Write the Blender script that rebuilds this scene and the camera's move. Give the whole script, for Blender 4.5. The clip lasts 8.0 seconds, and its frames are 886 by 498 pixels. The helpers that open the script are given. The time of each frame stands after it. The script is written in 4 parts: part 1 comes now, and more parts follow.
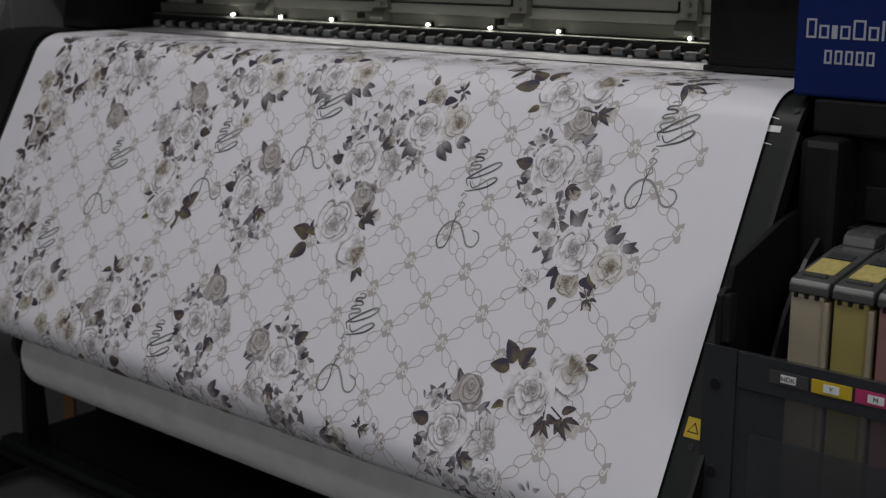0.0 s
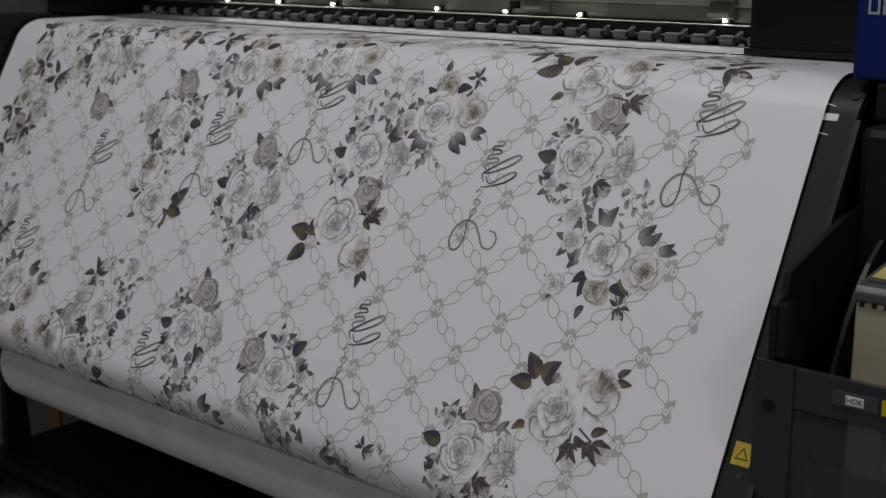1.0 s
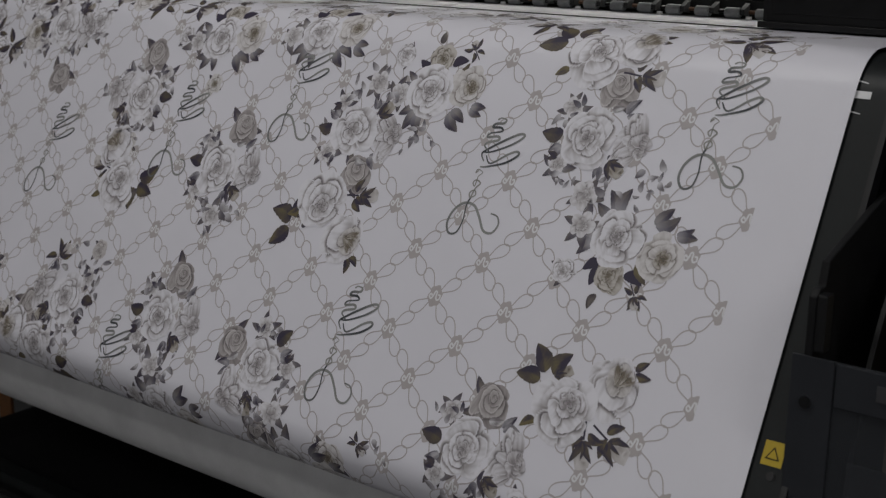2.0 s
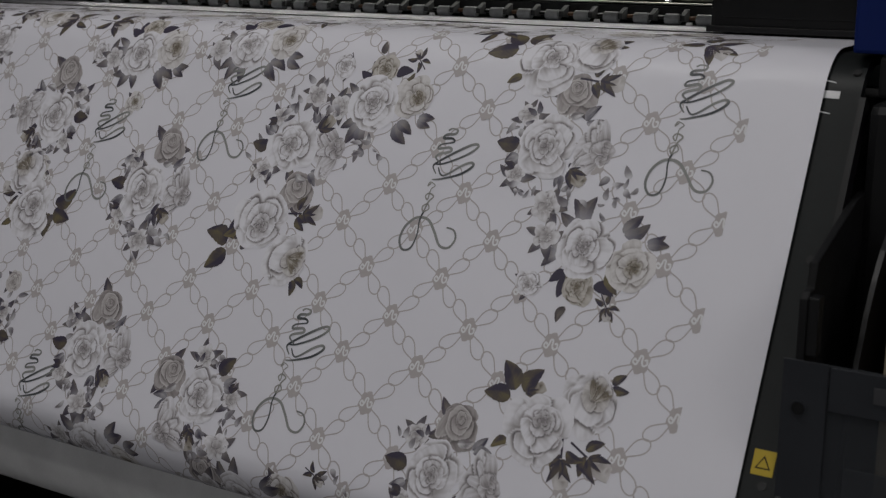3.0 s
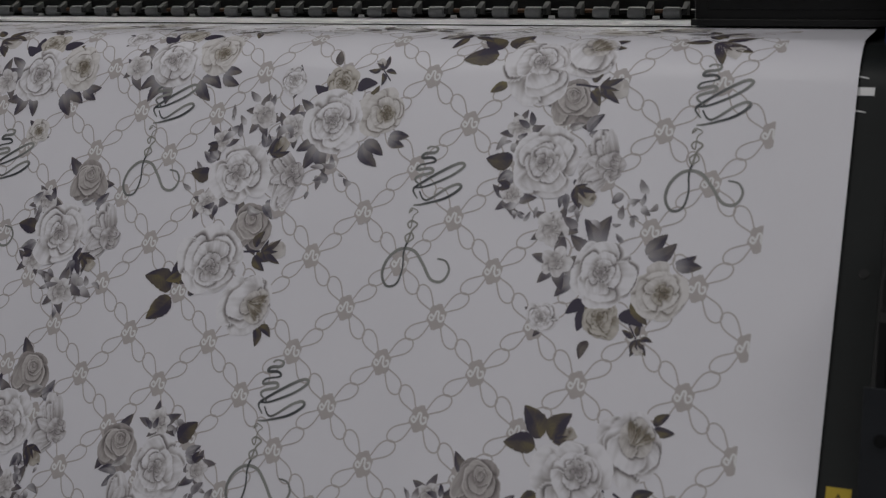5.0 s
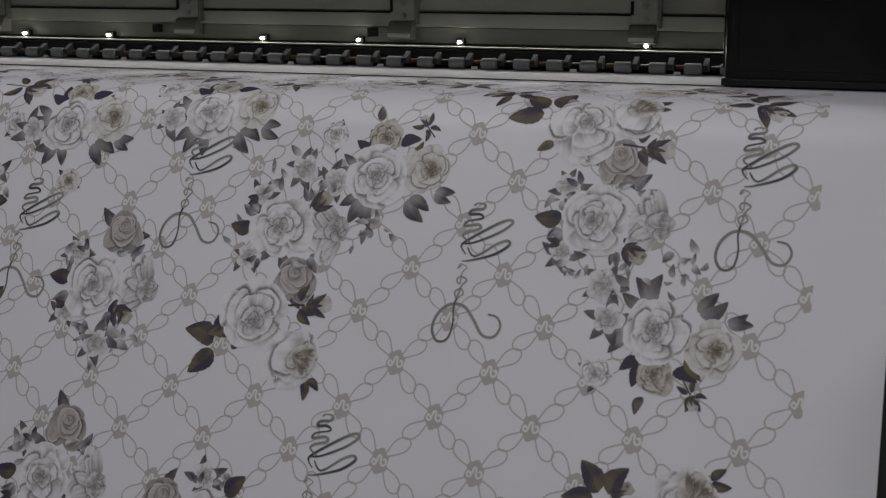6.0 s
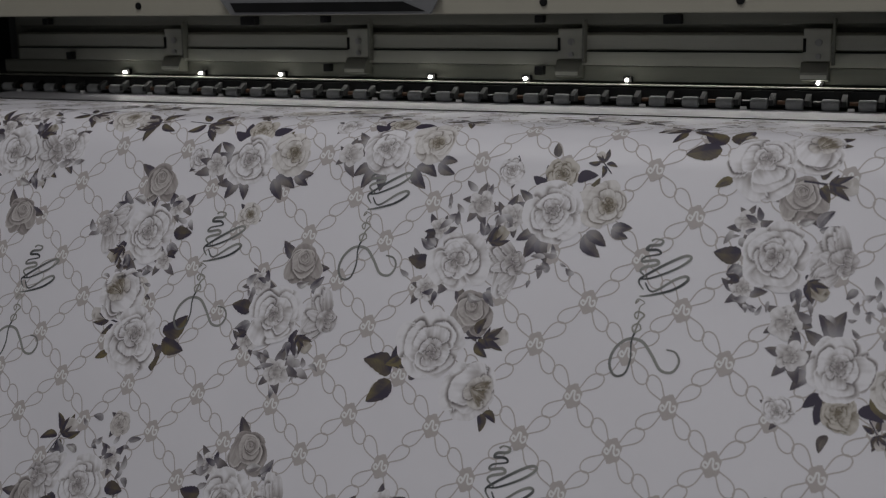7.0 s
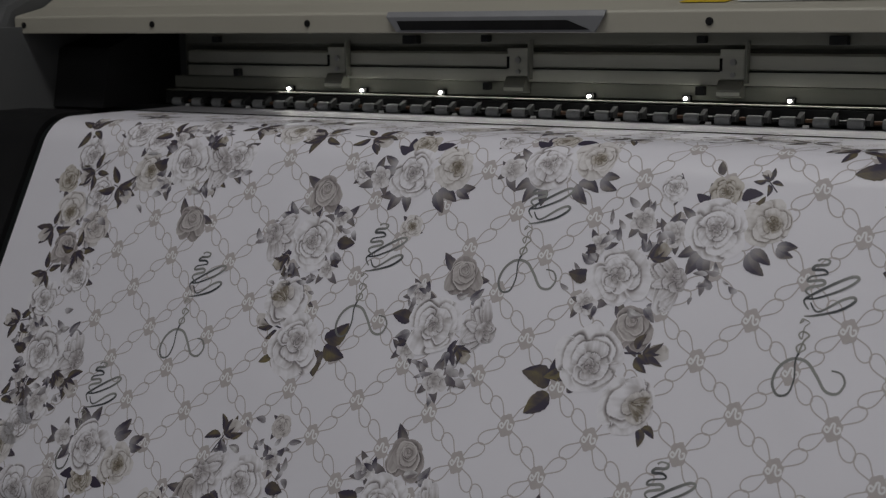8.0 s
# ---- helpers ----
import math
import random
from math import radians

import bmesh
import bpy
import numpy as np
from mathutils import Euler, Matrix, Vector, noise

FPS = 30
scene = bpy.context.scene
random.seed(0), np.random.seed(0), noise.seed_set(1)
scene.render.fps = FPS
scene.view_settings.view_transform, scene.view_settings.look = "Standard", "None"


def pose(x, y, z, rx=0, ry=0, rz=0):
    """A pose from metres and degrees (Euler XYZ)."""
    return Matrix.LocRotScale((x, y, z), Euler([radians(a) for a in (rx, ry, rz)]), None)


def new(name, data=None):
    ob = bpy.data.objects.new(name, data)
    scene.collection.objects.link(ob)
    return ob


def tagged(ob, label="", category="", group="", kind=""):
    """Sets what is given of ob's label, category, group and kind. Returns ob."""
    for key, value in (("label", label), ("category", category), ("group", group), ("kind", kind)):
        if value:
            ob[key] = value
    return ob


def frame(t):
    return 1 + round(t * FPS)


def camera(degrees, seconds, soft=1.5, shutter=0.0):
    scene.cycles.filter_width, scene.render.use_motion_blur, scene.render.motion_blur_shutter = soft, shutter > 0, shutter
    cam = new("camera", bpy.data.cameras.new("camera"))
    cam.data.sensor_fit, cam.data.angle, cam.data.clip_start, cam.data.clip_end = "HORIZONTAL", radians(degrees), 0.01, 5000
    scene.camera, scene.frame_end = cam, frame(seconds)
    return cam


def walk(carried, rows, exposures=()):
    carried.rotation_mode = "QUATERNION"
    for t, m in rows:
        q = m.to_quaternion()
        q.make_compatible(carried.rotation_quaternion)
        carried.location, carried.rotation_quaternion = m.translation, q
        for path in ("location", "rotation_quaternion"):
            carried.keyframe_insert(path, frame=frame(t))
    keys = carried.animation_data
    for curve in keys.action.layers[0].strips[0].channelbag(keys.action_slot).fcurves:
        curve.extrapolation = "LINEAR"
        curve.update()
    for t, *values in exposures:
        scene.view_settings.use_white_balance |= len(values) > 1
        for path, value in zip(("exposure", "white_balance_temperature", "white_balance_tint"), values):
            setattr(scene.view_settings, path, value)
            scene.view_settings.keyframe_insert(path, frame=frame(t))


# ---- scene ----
cam = camera(38.040, 8.0, soft=1.25)
PATH = [
    (0.0, pose(1.4982, -1.4398, 1.1755, 76.596, 0.079, 40.769)),
    (0.5, pose(1.4340, -1.4024, 1.1572, 76.787, 0.008, 40.241)),
    (1.0, pose(1.3776, -1.3264, 1.1391, 76.590, -0.008, 40.769)),
    (1.2, pose(1.3566, -1.3006, 1.1325, 76.510, 0.101, 40.976)),
    (2.5, pose(1.1969, -1.2983, 1.1290, 75.098, -0.721, 34.990)),
    (3.0, pose(1.1417, -1.3107, 1.1022, 76.606, -0.347, 31.757)),
    (3.5, pose(1.0873, -1.3147, 1.0899, 75.944, -0.860, 28.467)),
    (4.0, pose(1.0277, -1.2867, 1.0723, 76.498, -0.020, 27.127)),
    (4.2, pose(0.9876, -1.2794, 1.0826, 76.520, 0.891, 25.667)),
    (5.3, pose(0.8639, -1.2474, 1.1265, 75.814, 1.121, 21.093)),
    (5.5, pose(0.8320, -1.2658, 1.1424, 75.792, 1.032, 19.693)),
    (6.0, pose(0.7716, -1.3123, 1.1553, 76.757, 0.223, 18.878)),
    (6.5, pose(0.7448, -1.3342, 1.1577, 77.923, 0.847, 21.294)),
    (7.0, pose(0.7256, -1.3516, 1.1552, 78.543, 0.822, 24.356)),
    (7.5, pose(0.7197, -1.3600, 1.1662, 78.809, 0.658, 27.666)),
    (8.0, pose(0.7056, -1.3853, 1.1428, 79.852, 0.425, 30.402)),
]
cam.data.dof.use_dof = True
cam.data.dof.focus_distance, cam.data.dof.aperture_fstop = 1.55, 8.0
EXPOSURES = [(0.0, 0.20), (1.2, 0.11), (2.5, -0.07), (4.0, -0.13), (5.5, -0.19), (7.0, -0.24), (8.0, -0.19)]
walk(cam, PATH, EXPOSURES)

# world, lamps and exposure -------------------------------------------------
world = bpy.data.worlds.new("room_light")
scene.world = world
world.use_nodes = True
world.node_tree.nodes["Background"].inputs[0].default_value = (0.80, 0.84, 0.92, 1)
world.node_tree.nodes["Background"].inputs[1].default_value = 0.03


def area_lamp(name, x, y, z, sx, sy, watts, colour=(1.0, 0.985, 0.965)):
    data = bpy.data.lights.new(name, "AREA")
    data.shape, data.size, data.size_y, data.energy, data.color = "RECTANGLE", sx, sy, watts, colour
    ob = new(name, data)
    ob.location = (x, y, z)
    return ob


# overhead lights assumed, none in view; the row at y -5 brightens the roll
LAMPS = [(-0.05, -0.75, 13.0), (2.8, -0.9, 9.0), (-0.3, -3.0, 7.0), (2.2, -2.6, 9.0), (-0.3, -5.0, 17.0), (1.8, -5.0, 15.0)]
for lx, ly, watts in LAMPS:
    area_lamp("unseen_ceiling_lamp", lx, ly, 2.83, 1.2, 0.25, watts)

# the row of small lamps under the rail
strip = area_lamp("lamp_row", 0.1, 0.304, 1.0325, 1.4, 0.006, 0.27, (1.0, 0.98, 0.93))
strip.rotation_euler = (radians(-40), 0, 0)

# materials -------------------------------------------------------------------


def material(name, colour, rough=0.5, metal=0.0, spread=0.12, scale=30.0, fine=400.0, bump=0.05, coat=0.0, stretch=None, rough_var=0.1, alpha=1.0, emit=0.0, spec=0.5):
    """A surface with variation at two scales, in metres of the object's own space."""
    m = bpy.data.materials.new(name)
    m.use_nodes = True
    nt = m.node_tree
    b = nt.nodes["Principled BSDF"]
    tc = nt.nodes.new("ShaderNodeTexCoord")
    mp = nt.nodes.new("ShaderNodeMapping")
    mp.inputs["Scale"].default_value = stretch or (1, 1, 1)
    nt.links.new(tc.outputs["Object"], mp.inputs["Vector"])
    n1 = nt.nodes.new("ShaderNodeTexNoise")
    n1.inputs["Scale"].default_value, n1.inputs["Detail"].default_value = scale, 5
    n2 = nt.nodes.new("ShaderNodeTexNoise")
    n2.inputs["Scale"].default_value, n2.inputs["Detail"].default_value = fine, 3
    for n in (n1, n2):
        nt.links.new(mp.outputs[0], n.inputs["Vector"])
    mix = nt.nodes.new("ShaderNodeMath")
    mix.operation = "MULTIPLY_ADD"
    mix.inputs[1].default_value = 0.35
    nt.links.new(n2.outputs[0], mix.inputs[0])
    nt.links.new(n1.outputs[0], mix.inputs[2])
    ramp = nt.nodes.new("ShaderNodeMapRange")
    ramp.inputs[1].default_value, ramp.inputs[2].default_value = 0.35, 1.0
    ramp.inputs[3].default_value, ramp.inputs[4].default_value = 1 - spread, 1 + spread
    nt.links.new(mix.outputs[0], ramp.inputs[0])
    mul = nt.nodes.new("ShaderNodeVectorMath")
    mul.operation = "SCALE"
    mul.inputs[0].default_value = colour
    nt.links.new(ramp.outputs[0], mul.inputs["Scale"])
    nt.links.new(mul.outputs[0], b.inputs["Base Color"])
    rr = nt.nodes.new("ShaderNodeMapRange")
    rr.inputs[3].default_value, rr.inputs[4].default_value = max(rough - rough_var, 0.02), min(rough + rough_var, 1)
    nt.links.new(n1.outputs[0], rr.inputs[0])
    nt.links.new(rr.outputs[0], b.inputs["Roughness"])
    b.inputs["Metallic"].default_value = metal
    b.inputs["Specular IOR Level"].default_value = spec
    b.inputs["Coat Weight"].default_value = coat
    b.inputs["Alpha"].default_value = alpha
    if bump:
        bn = nt.nodes.new("ShaderNodeBump")
        bn.inputs["Strength"].default_value, bn.inputs["Distance"].default_value = bump, 0.001
        nt.links.new(n2.outputs[0], bn.inputs["Height"])
        nt.links.new(bn.outputs[0], b.inputs["Normal"])
    if emit:
        b.inputs["Emission Color"].default_value, b.inputs["Emission Strength"].default_value = (*colour, 1), emit
    return m


def printed_material():
    """Dye ink on transfer paper: the ink's own colour per corner, broken by fine grain."""
    m = material("dye_ink", (1, 1, 1), rough=0.6, spread=0.05, scale=60, fine=1500, bump=0.0)
    nt = m.node_tree
    at = nt.nodes.new("ShaderNodeAttribute")
    at.attribute_name = "ink"
    mul = next(n for n in nt.nodes if n.bl_idname == "ShaderNodeVectorMath")
    nt.links.new(at.outputs["Color"], mul.inputs[0])
    return m


PAPER = material("transfer_paper", (0.745, 0.737, 0.805), rough=0.46, spread=0.035, scale=7, fine=900, bump=0.03, rough_var=0.05)
PAPER_BACK = material("paper_back", (0.72, 0.72, 0.735), rough=0.7, spread=0.14, scale=16, fine=500, bump=0.04)
INK = printed_material()
BLACK = material("black_plastic", (0.009, 0.009, 0.010), rough=0.6, spread=0.3, bump=0.12, fine=900, spec=0.22)
BLACK_GLOSS = material("black_smooth_plastic", (0.009, 0.009, 0.010), rough=0.38, spread=0.25, bump=0.03, spec=0.35)
# black plastic, its colour greyed to stand in for haze over the bay
HAZED = material("haze_lifted_black_plastic", (0.030, 0.031, 0.032), rough=0.8, spread=0.3, bump=0.1, fine=700, spec=0.2)
GUIDE = material("dark_painted_steel", (0.011, 0.0128, 0.0135), rough=0.42, spread=0.22, scale=11, fine=260, bump=0.05, spec=0.2)
ALU = material("brushed_aluminium", (0.57, 0.58, 0.52), rough=0.5, metal=0.25, spread=0.16, scale=6, fine=300, stretch=(0.15, 3, 6), bump=0.04)
ALU_DARK = material("dark_anodised_rail", (0.25, 0.255, 0.225), rough=0.5, metal=0.25, spread=0.2, scale=8, stretch=(0.2, 3, 6))
STEEL = material("screw_steel", (0.5, 0.5, 0.5), rough=0.3, metal=1.0, spread=0.1)
ROLLER = material("grey_rubber", (0.26, 0.268, 0.275), rough=0.95, spread=0.18, scale=120, fine=900, spec=0.15)
COPPER = material("copper_spring", (0.12, 0.065, 0.04), rough=0.7, metal=0.3)
BEIGE = material("warm_white_casing", (0.36, 0.345, 0.295), rough=0.5, spread=0.06, scale=5, fine=700, bump=0.08)
BEIGE_TOP = material("warm_white_cover", (0.40, 0.39, 0.35), rough=0.5, spread=0.05, scale=4, fine=700, bump=0.08)
GREY = material("grey_handle_plastic", (0.20, 0.205, 0.22), rough=0.45, spread=0.08, scale=20)
GREY_SIDE = material("grey_side_casing", (0.085, 0.087, 0.090), rough=0.6, spread=0.1, scale=6)
BLUE = material("deep_blue_panel", (0.003, 0.013, 0.10), rough=0.5, spread=0.12, scale=8, spec=0.2)
PRINT_GREY = material("pale_grey_lettering", (0.36, 0.38, 0.45), rough=0.6, spread=0.06)
SMOKE = material("smoked_clear_plastic", (0.058, 0.062, 0.071), rough=0.3, spread=0.15, scale=18, alpha=0.45, coat=0.0, spec=0.25)
SMOKE_RIM = material("smoked_plastic_rim", (0.030, 0.032, 0.038), rough=0.34, spread=0.15, scale=18, spec=0.25)
YELLOW = material("yellow_label", (0.52, 0.37, 0.015), rough=0.5, spread=0.08)
MAGENTA = material("magenta_label", (0.42, 0.03, 0.13), rough=0.5, spread=0.08)
LABEL_DARK = material("dark_label", (0.045, 0.045, 0.05), rough=0.5)
LABEL_WHITE = material("white_label", (0.72, 0.72, 0.74), rough=0.55, spread=0.06)
TANK_CREAM = material("cloudy_cream_tank", (0.33, 0.29, 0.215), rough=0.45, spread=0.16, scale=14, fine=300)
TANK_YELLOW = material("cloudy_yellow_tank", (0.30, 0.255, 0.085), rough=0.45, spread=0.16, scale=14, fine=300)
TANK_PINK = material("cloudy_pink_tank", (0.27, 0.14, 0.14), rough=0.45, spread=0.16, scale=14, fine=300)
LID = material("dark_grey_tank_lid", (0.075, 0.078, 0.078), rough=0.26, spread=0.12, scale=25)
LID_LABEL = material("pale_yellow_tank_label", (0.52, 0.44, 0.16), rough=0.5, spread=0.35, scale=120, fine=500)
BLUE_GREY = material("blue_grey_plastic", (0.06, 0.085, 0.11), rough=0.45, spread=0.1)
CARD = material("brown_cardboard", (0.20, 0.09, 0.035), rough=0.8, spread=0.2)
FLOOR = material("grey_vinyl_floor", (0.15, 0.15, 0.153), rough=0.5, spread=0.25, scale=3)
WALL = material("grey_wall_paint", (0.30, 0.31, 0.32), rough=0.8, spread=0.05, scale=2)
CEILING = material("white_ceiling_paint", (0.7, 0.7, 0.69), rough=0.9, spread=0.03, scale=2)
LED = material("white_led", (1.0, 0.98, 0.9), emit=22.0, bump=0)
LAMP_GLOW = material("lamp_diffuser", (1.0, 0.98, 0.95), emit=2.5, bump=0)

# builders ------------------------------------------------------------------------


def part(name, bm, mat, parent=None, label="", smooth=False):
    """One bmesh as one mesh object under a thing or a part."""
    me = bpy.data.meshes.new(name)
    bm.normal_update()
    if smooth:
        for e in bm.edges:
            e.smooth = len(e.link_faces) == 2 and e.calc_face_angle(0) < 0.6
    bm.to_mesh(me)
    bm.free()
    me.materials.append(mat)
    if smooth:
        me.polygons.foreach_set("use_smooth", [True] * len(me.polygons))
    ob = new(name, me)
    if parent:
        ob.parent = parent
        ob.matrix_parent_inverse = parent.matrix_basis.inverted()
    if label:
        ob["label"] = label
    return ob


def thing(name, x, y, z, label, category, group="", kind=""):
    ob = new(name)
    ob.empty_display_size = 0.05
    ob.matrix_basis = pose(x, y, z)
    return tagged(ob, label, category, group, kind)


def block(x0, x1, y0, y1, z0, z1, bevel=0.0, seg=2):
    bm = bmesh.new()
    bmesh.ops.create_cube(bm, size=1)
    bm.transform(Matrix.Translation(((x0 + x1) / 2, (y0 + y1) / 2, (z0 + z1) / 2)) @ Matrix.Diagonal((x1 - x0, y1 - y0, z1 - z0, 1)))
    if bevel:
        bmesh.ops.bevel(bm, geom=bm.edges[:], offset=bevel, segments=seg, affect="EDGES", profile=0.6)
    return bm


def prism(profile, x0, x1, bevel=0.0):
    """A side profile of (y, z) points drawn out along x."""
    bm = bmesh.new()
    a = [bm.verts.new((x0, y, z)) for y, z in profile]
    b = [bm.verts.new((x1, y, z)) for y, z in profile]
    n = len(a)
    bm.faces.new(a)
    bm.faces.new(b[::-1])
    for i in range(n):
        bm.faces.new((a[i], b[i], b[(i + 1) % n], a[(i + 1) % n]))
    bmesh.ops.recalc_face_normals(bm, faces=bm.faces[:])
    if bevel:
        bmesh.ops.bevel(bm, geom=bm.edges[:], offset=bevel, segments=2, affect="EDGES", profile=0.6)
    return bm


def rod(x0, x1, y, z, r, seg=24, bevel=0.0, axis="x"):
    bm = bmesh.new()
    bmesh.ops.create_cone(bm, cap_ends=True, segments=seg, radius1=r, radius2=r, depth=x1 - x0)
    if bevel:
        rims = [e for e in bm.edges if len(e.link_faces) == 2 and any(len(f.verts) > 4 for f in e.link_faces)]
        bmesh.ops.bevel(bm, geom=rims, offset=bevel, segments=2, affect="EDGES")
    turn = {"x": Matrix.Rotation(radians(90), 4, "Y"), "y": Matrix.Rotation(radians(90), 4, "X"), "z": Matrix.Identity(4)}[axis]
    mid = (x0 + x1) / 2
    at = {"x": (mid, y, z), "y": (y, mid, z), "z": (y, z, mid)}[axis]
    bm.transform(Matrix.Translation(at) @ turn)
    return bm


def letters(text, size, mat, m, parent, label="", name="lettering"):
    cu = bpy.data.curves.new(name, "FONT")
    cu.body, cu.size, cu.extrude, cu.align_x, cu.align_y = text, size, 0.0002, "CENTER", "CENTER"
    ob = bpy.data.objects.new(name, cu)
    me = bpy.data.meshes.new_from_object(ob)
    bpy.data.objects.remove(ob)
    me.transform(m)
    me.materials.append(mat)
    out = new(name, me)
    out.parent = parent
    out.matrix_parent_inverse = parent.matrix_basis.inverted()
    if label:
        out["label"] = label
    return out


FACE_FRONT = Matrix.Rotation(radians(90), 4, "X")

# the run of the sheet: platen, rounded lip, slope, lower bend ----------------------
TILT = radians(29)
RU, RL = 0.07, 0.05
TURN_U = radians(61)
S_A = -0.078 + RU * math.tan(TURN_U / 2)     # slope begins
S_B = 0.452                                   # slope ends
TURN_L = radians(112)
X_RIGHT = 0.719                               # right rim of the printed motif


def on_plane(v, m):
    return Vector((0, -v * math.sin(TILT) + m * math.cos(TILT), -v * math.cos(TILT) - m * math.sin(TILT)))


ORIGIN = Vector((0, 0, 1)) - on_plane(-0.078, 0)


def sheet_at(x, s, lift=0.0):
    """The place s metres down the run of the sheet, lift metres off its printed face."""
    if s < S_A:
        a = min((S_A - s) / RU, TURN_U)
        e = max((S_A - s) - RU * TURN_U, 0)
        r = RU + lift
        v, m = S_A - r * math.sin(a) - e * math.cos(TURN_U), RU - r * math.cos(a) + e * math.sin(TURN_U)
    elif s > S_B:
        a = min((s - S_B) / RL, TURN_L)
        e = max((s - S_B) - RL * TURN_L, 0)
        r = RL + lift
        v, m = S_B + r * math.sin(a) + e * math.cos(TURN_L), RL - r * math.cos(a) + e * math.sin(TURN_L)
    else:
        v, m = s, -lift
    p = ORIGIN + on_plane(v, m)
    p.x = x
    return p


def run_stops(s0, s1):
    stops = {s0, s1}
    k = s0
    while k < s1:
        near = (S_A - RU * TURN_U - 0.01 < k < S_A + 0.01) or (S_B - 0.01 < k < S_B + RL * TURN_L + 0.01)
        k += 0.004 if near else 0.02
        stops.add(min(k, s1))
    return sorted(stops)


def sheet_mesh(x0, x1, s0, s1, lift, thick, nx=24, wave=0.0):
    """A thin curved sheet along the run, with both faces and rims; wave: how far it lies uneven."""
    bm = bmesh.new()
    stops = run_stops(s0, s1)
    grids = []
    for off in (lift, lift - thick):
        rows = []
        for s in stops:
            row = []
            for i in range(nx + 1):
                x = x0 + (x1 - x0) * i / nx
                w = wave * (noise.noise((x * 3.1, s * 4.0, 2.0)) + 0.5 * noise.noise((x * 9.0, s * 5.0, 7.0))) if wave else 0
                row.append(bm.verts.new(sheet_at(x, s, off + w)))
            rows.append(row)
        grids.append(rows)
    top, low = grids
    for j in range(len(stops) - 1):
        for i in range(nx):
            bm.faces.new((top[j][i], top[j + 1][i], top[j + 1][i + 1], top[j][i + 1]))
            bm.faces.new((low[j][i], low[j][i + 1], low[j + 1][i + 1], low[j + 1][i]))
        bm.faces.new((top[j][0], low[j][0], low[j + 1][0], top[j + 1][0]))
        bm.faces.new((top[j][nx], top[j + 1][nx], low[j + 1][nx], low[j][nx]))
    for i in range(nx):
        bm.faces.new((top[0][i], top[0][i + 1], low[0][i + 1], low[0][i]))
        bm.faces.new((top[-1][i], low[-1][i], low[-1][i + 1], top[-1][i + 1]))
    return bm


# room -------------------------------------------------------------------------------
tagged(part("floor", block(-4, 4, -8, 3, -0.1, 0), FLOOR), "worn grey vinyl floor of the print workshop", "floor", kind="structure")
tagged(part("wall_north", block(-4, 4, 2.0, 2.1, 0, 3), WALL), "plain grey painted workshop wall", "wall", kind="structure")
tagged(part("wall_south", block(-4, 4, -8.1, -8, 0, 3), WALL), "plain grey painted workshop wall", "wall", kind="structure")
tagged(part("wall_east", block(4, 4.1, -8, 2, 0, 3), WALL), "plain grey painted workshop wall", "wall", kind="structure")
tagged(part("wall_west", block(-4.1, -4, -8, 2, 0, 3), WALL), "plain grey painted workshop wall", "wall", kind="structure")
tagged(part("ceiling", block(-4, 4, -8, 2, 3, 3.1), CEILING), "plain white workshop ceiling", "ceiling", kind="structure")
# unseen fixtures added round the assumed lamps
for lx, ly, watts in LAMPS:
    fit = thing("ceiling_light", lx, ly, 3.0, "assumed white ceiling light panel, out of view, in a slim frame", "ceiling light", "ceiling lights")
    part("frame", block(lx - 0.63, lx + 0.63, ly - 0.15, ly + 0.15, 2.88, 3.0, 0.006), CEILING, fit)
    part("diffuser", block(lx - 0.6, lx + 0.6, ly - 0.12, ly + 0.12, 2.868, 2.884, 0.003), LAMP_GLOW, fit, "glowing white diffuser")

# the printer ------------------------------------------------------------------------
printer = thing("wide_format_printer", 0, 0.3, 0, "large black and beige roll-fed textile printer on a stand", "printer")
GX0, GX1 = -0.812, 0.826
part("paper_guide", sheet_mesh(GX0, GX1, -0.135, 0.47, -0.0045, 0.012, 8), GUIDE, printer, "dark painted steel guide, rounded over its top", smooth=True)
part("guide_rim", sheet_mesh(GX1 + 0.0005, GX1 + 0.0065, -0.03, 0.47, -0.001, 0.02, 1), BLACK_GLOSS, printer, "black folded rim")
part("left_guide_cap", sheet_mesh(GX0 - 0.178, GX0 - 0.001, -0.17, 0.47, 0.004, 0.03, 3), BLACK, printer, "black plastic end cap", smooth=True)
part("platen", block(-0.9, 0.82, 0.1, 0.42, 0.955, 0.9905, 0.002), GUIDE, printer, "dark flat printing bed")
# lower carcass and stand
part("lower_body", prism([(0.10, 0.62), (0.10, 0.94), (0.62, 0.94), (0.62, 0.62)], -1.25, 1.45, 0.01), BLACK, printer, "black lower casing")
part("front_apron", prism([(-0.225, 0.52), (-0.21, 0.52), (0.09, 0.93), (0.09, 0.955)], GX0, GX1), BLACK, printer)
for sx in (-1.0, 0.95):
    part("stand_leg", block(sx - 0.04, sx + 0.04, 0.22, 0.32, 0.08, 0.62, 0.006), BLACK, printer)
    part("stand_foot", block(sx - 0.035, sx + 0.035, -0.30, 0.75, 0.03, 0.09, 0.01), BLACK, printer)
    for wy in (-0.24, 0.69):
        part("castor", rod(sx - 0.012, sx + 0.012, wy, 0.0305, 0.0295, 20, 0.004), BLACK_GLOSS, printer)
part("stand_crossbar", block(-0.96, 0.91, -0.075, -0.035, 0.104, 0.128, 0.004), GUIDE, printer, "dark grey steel crossbar")
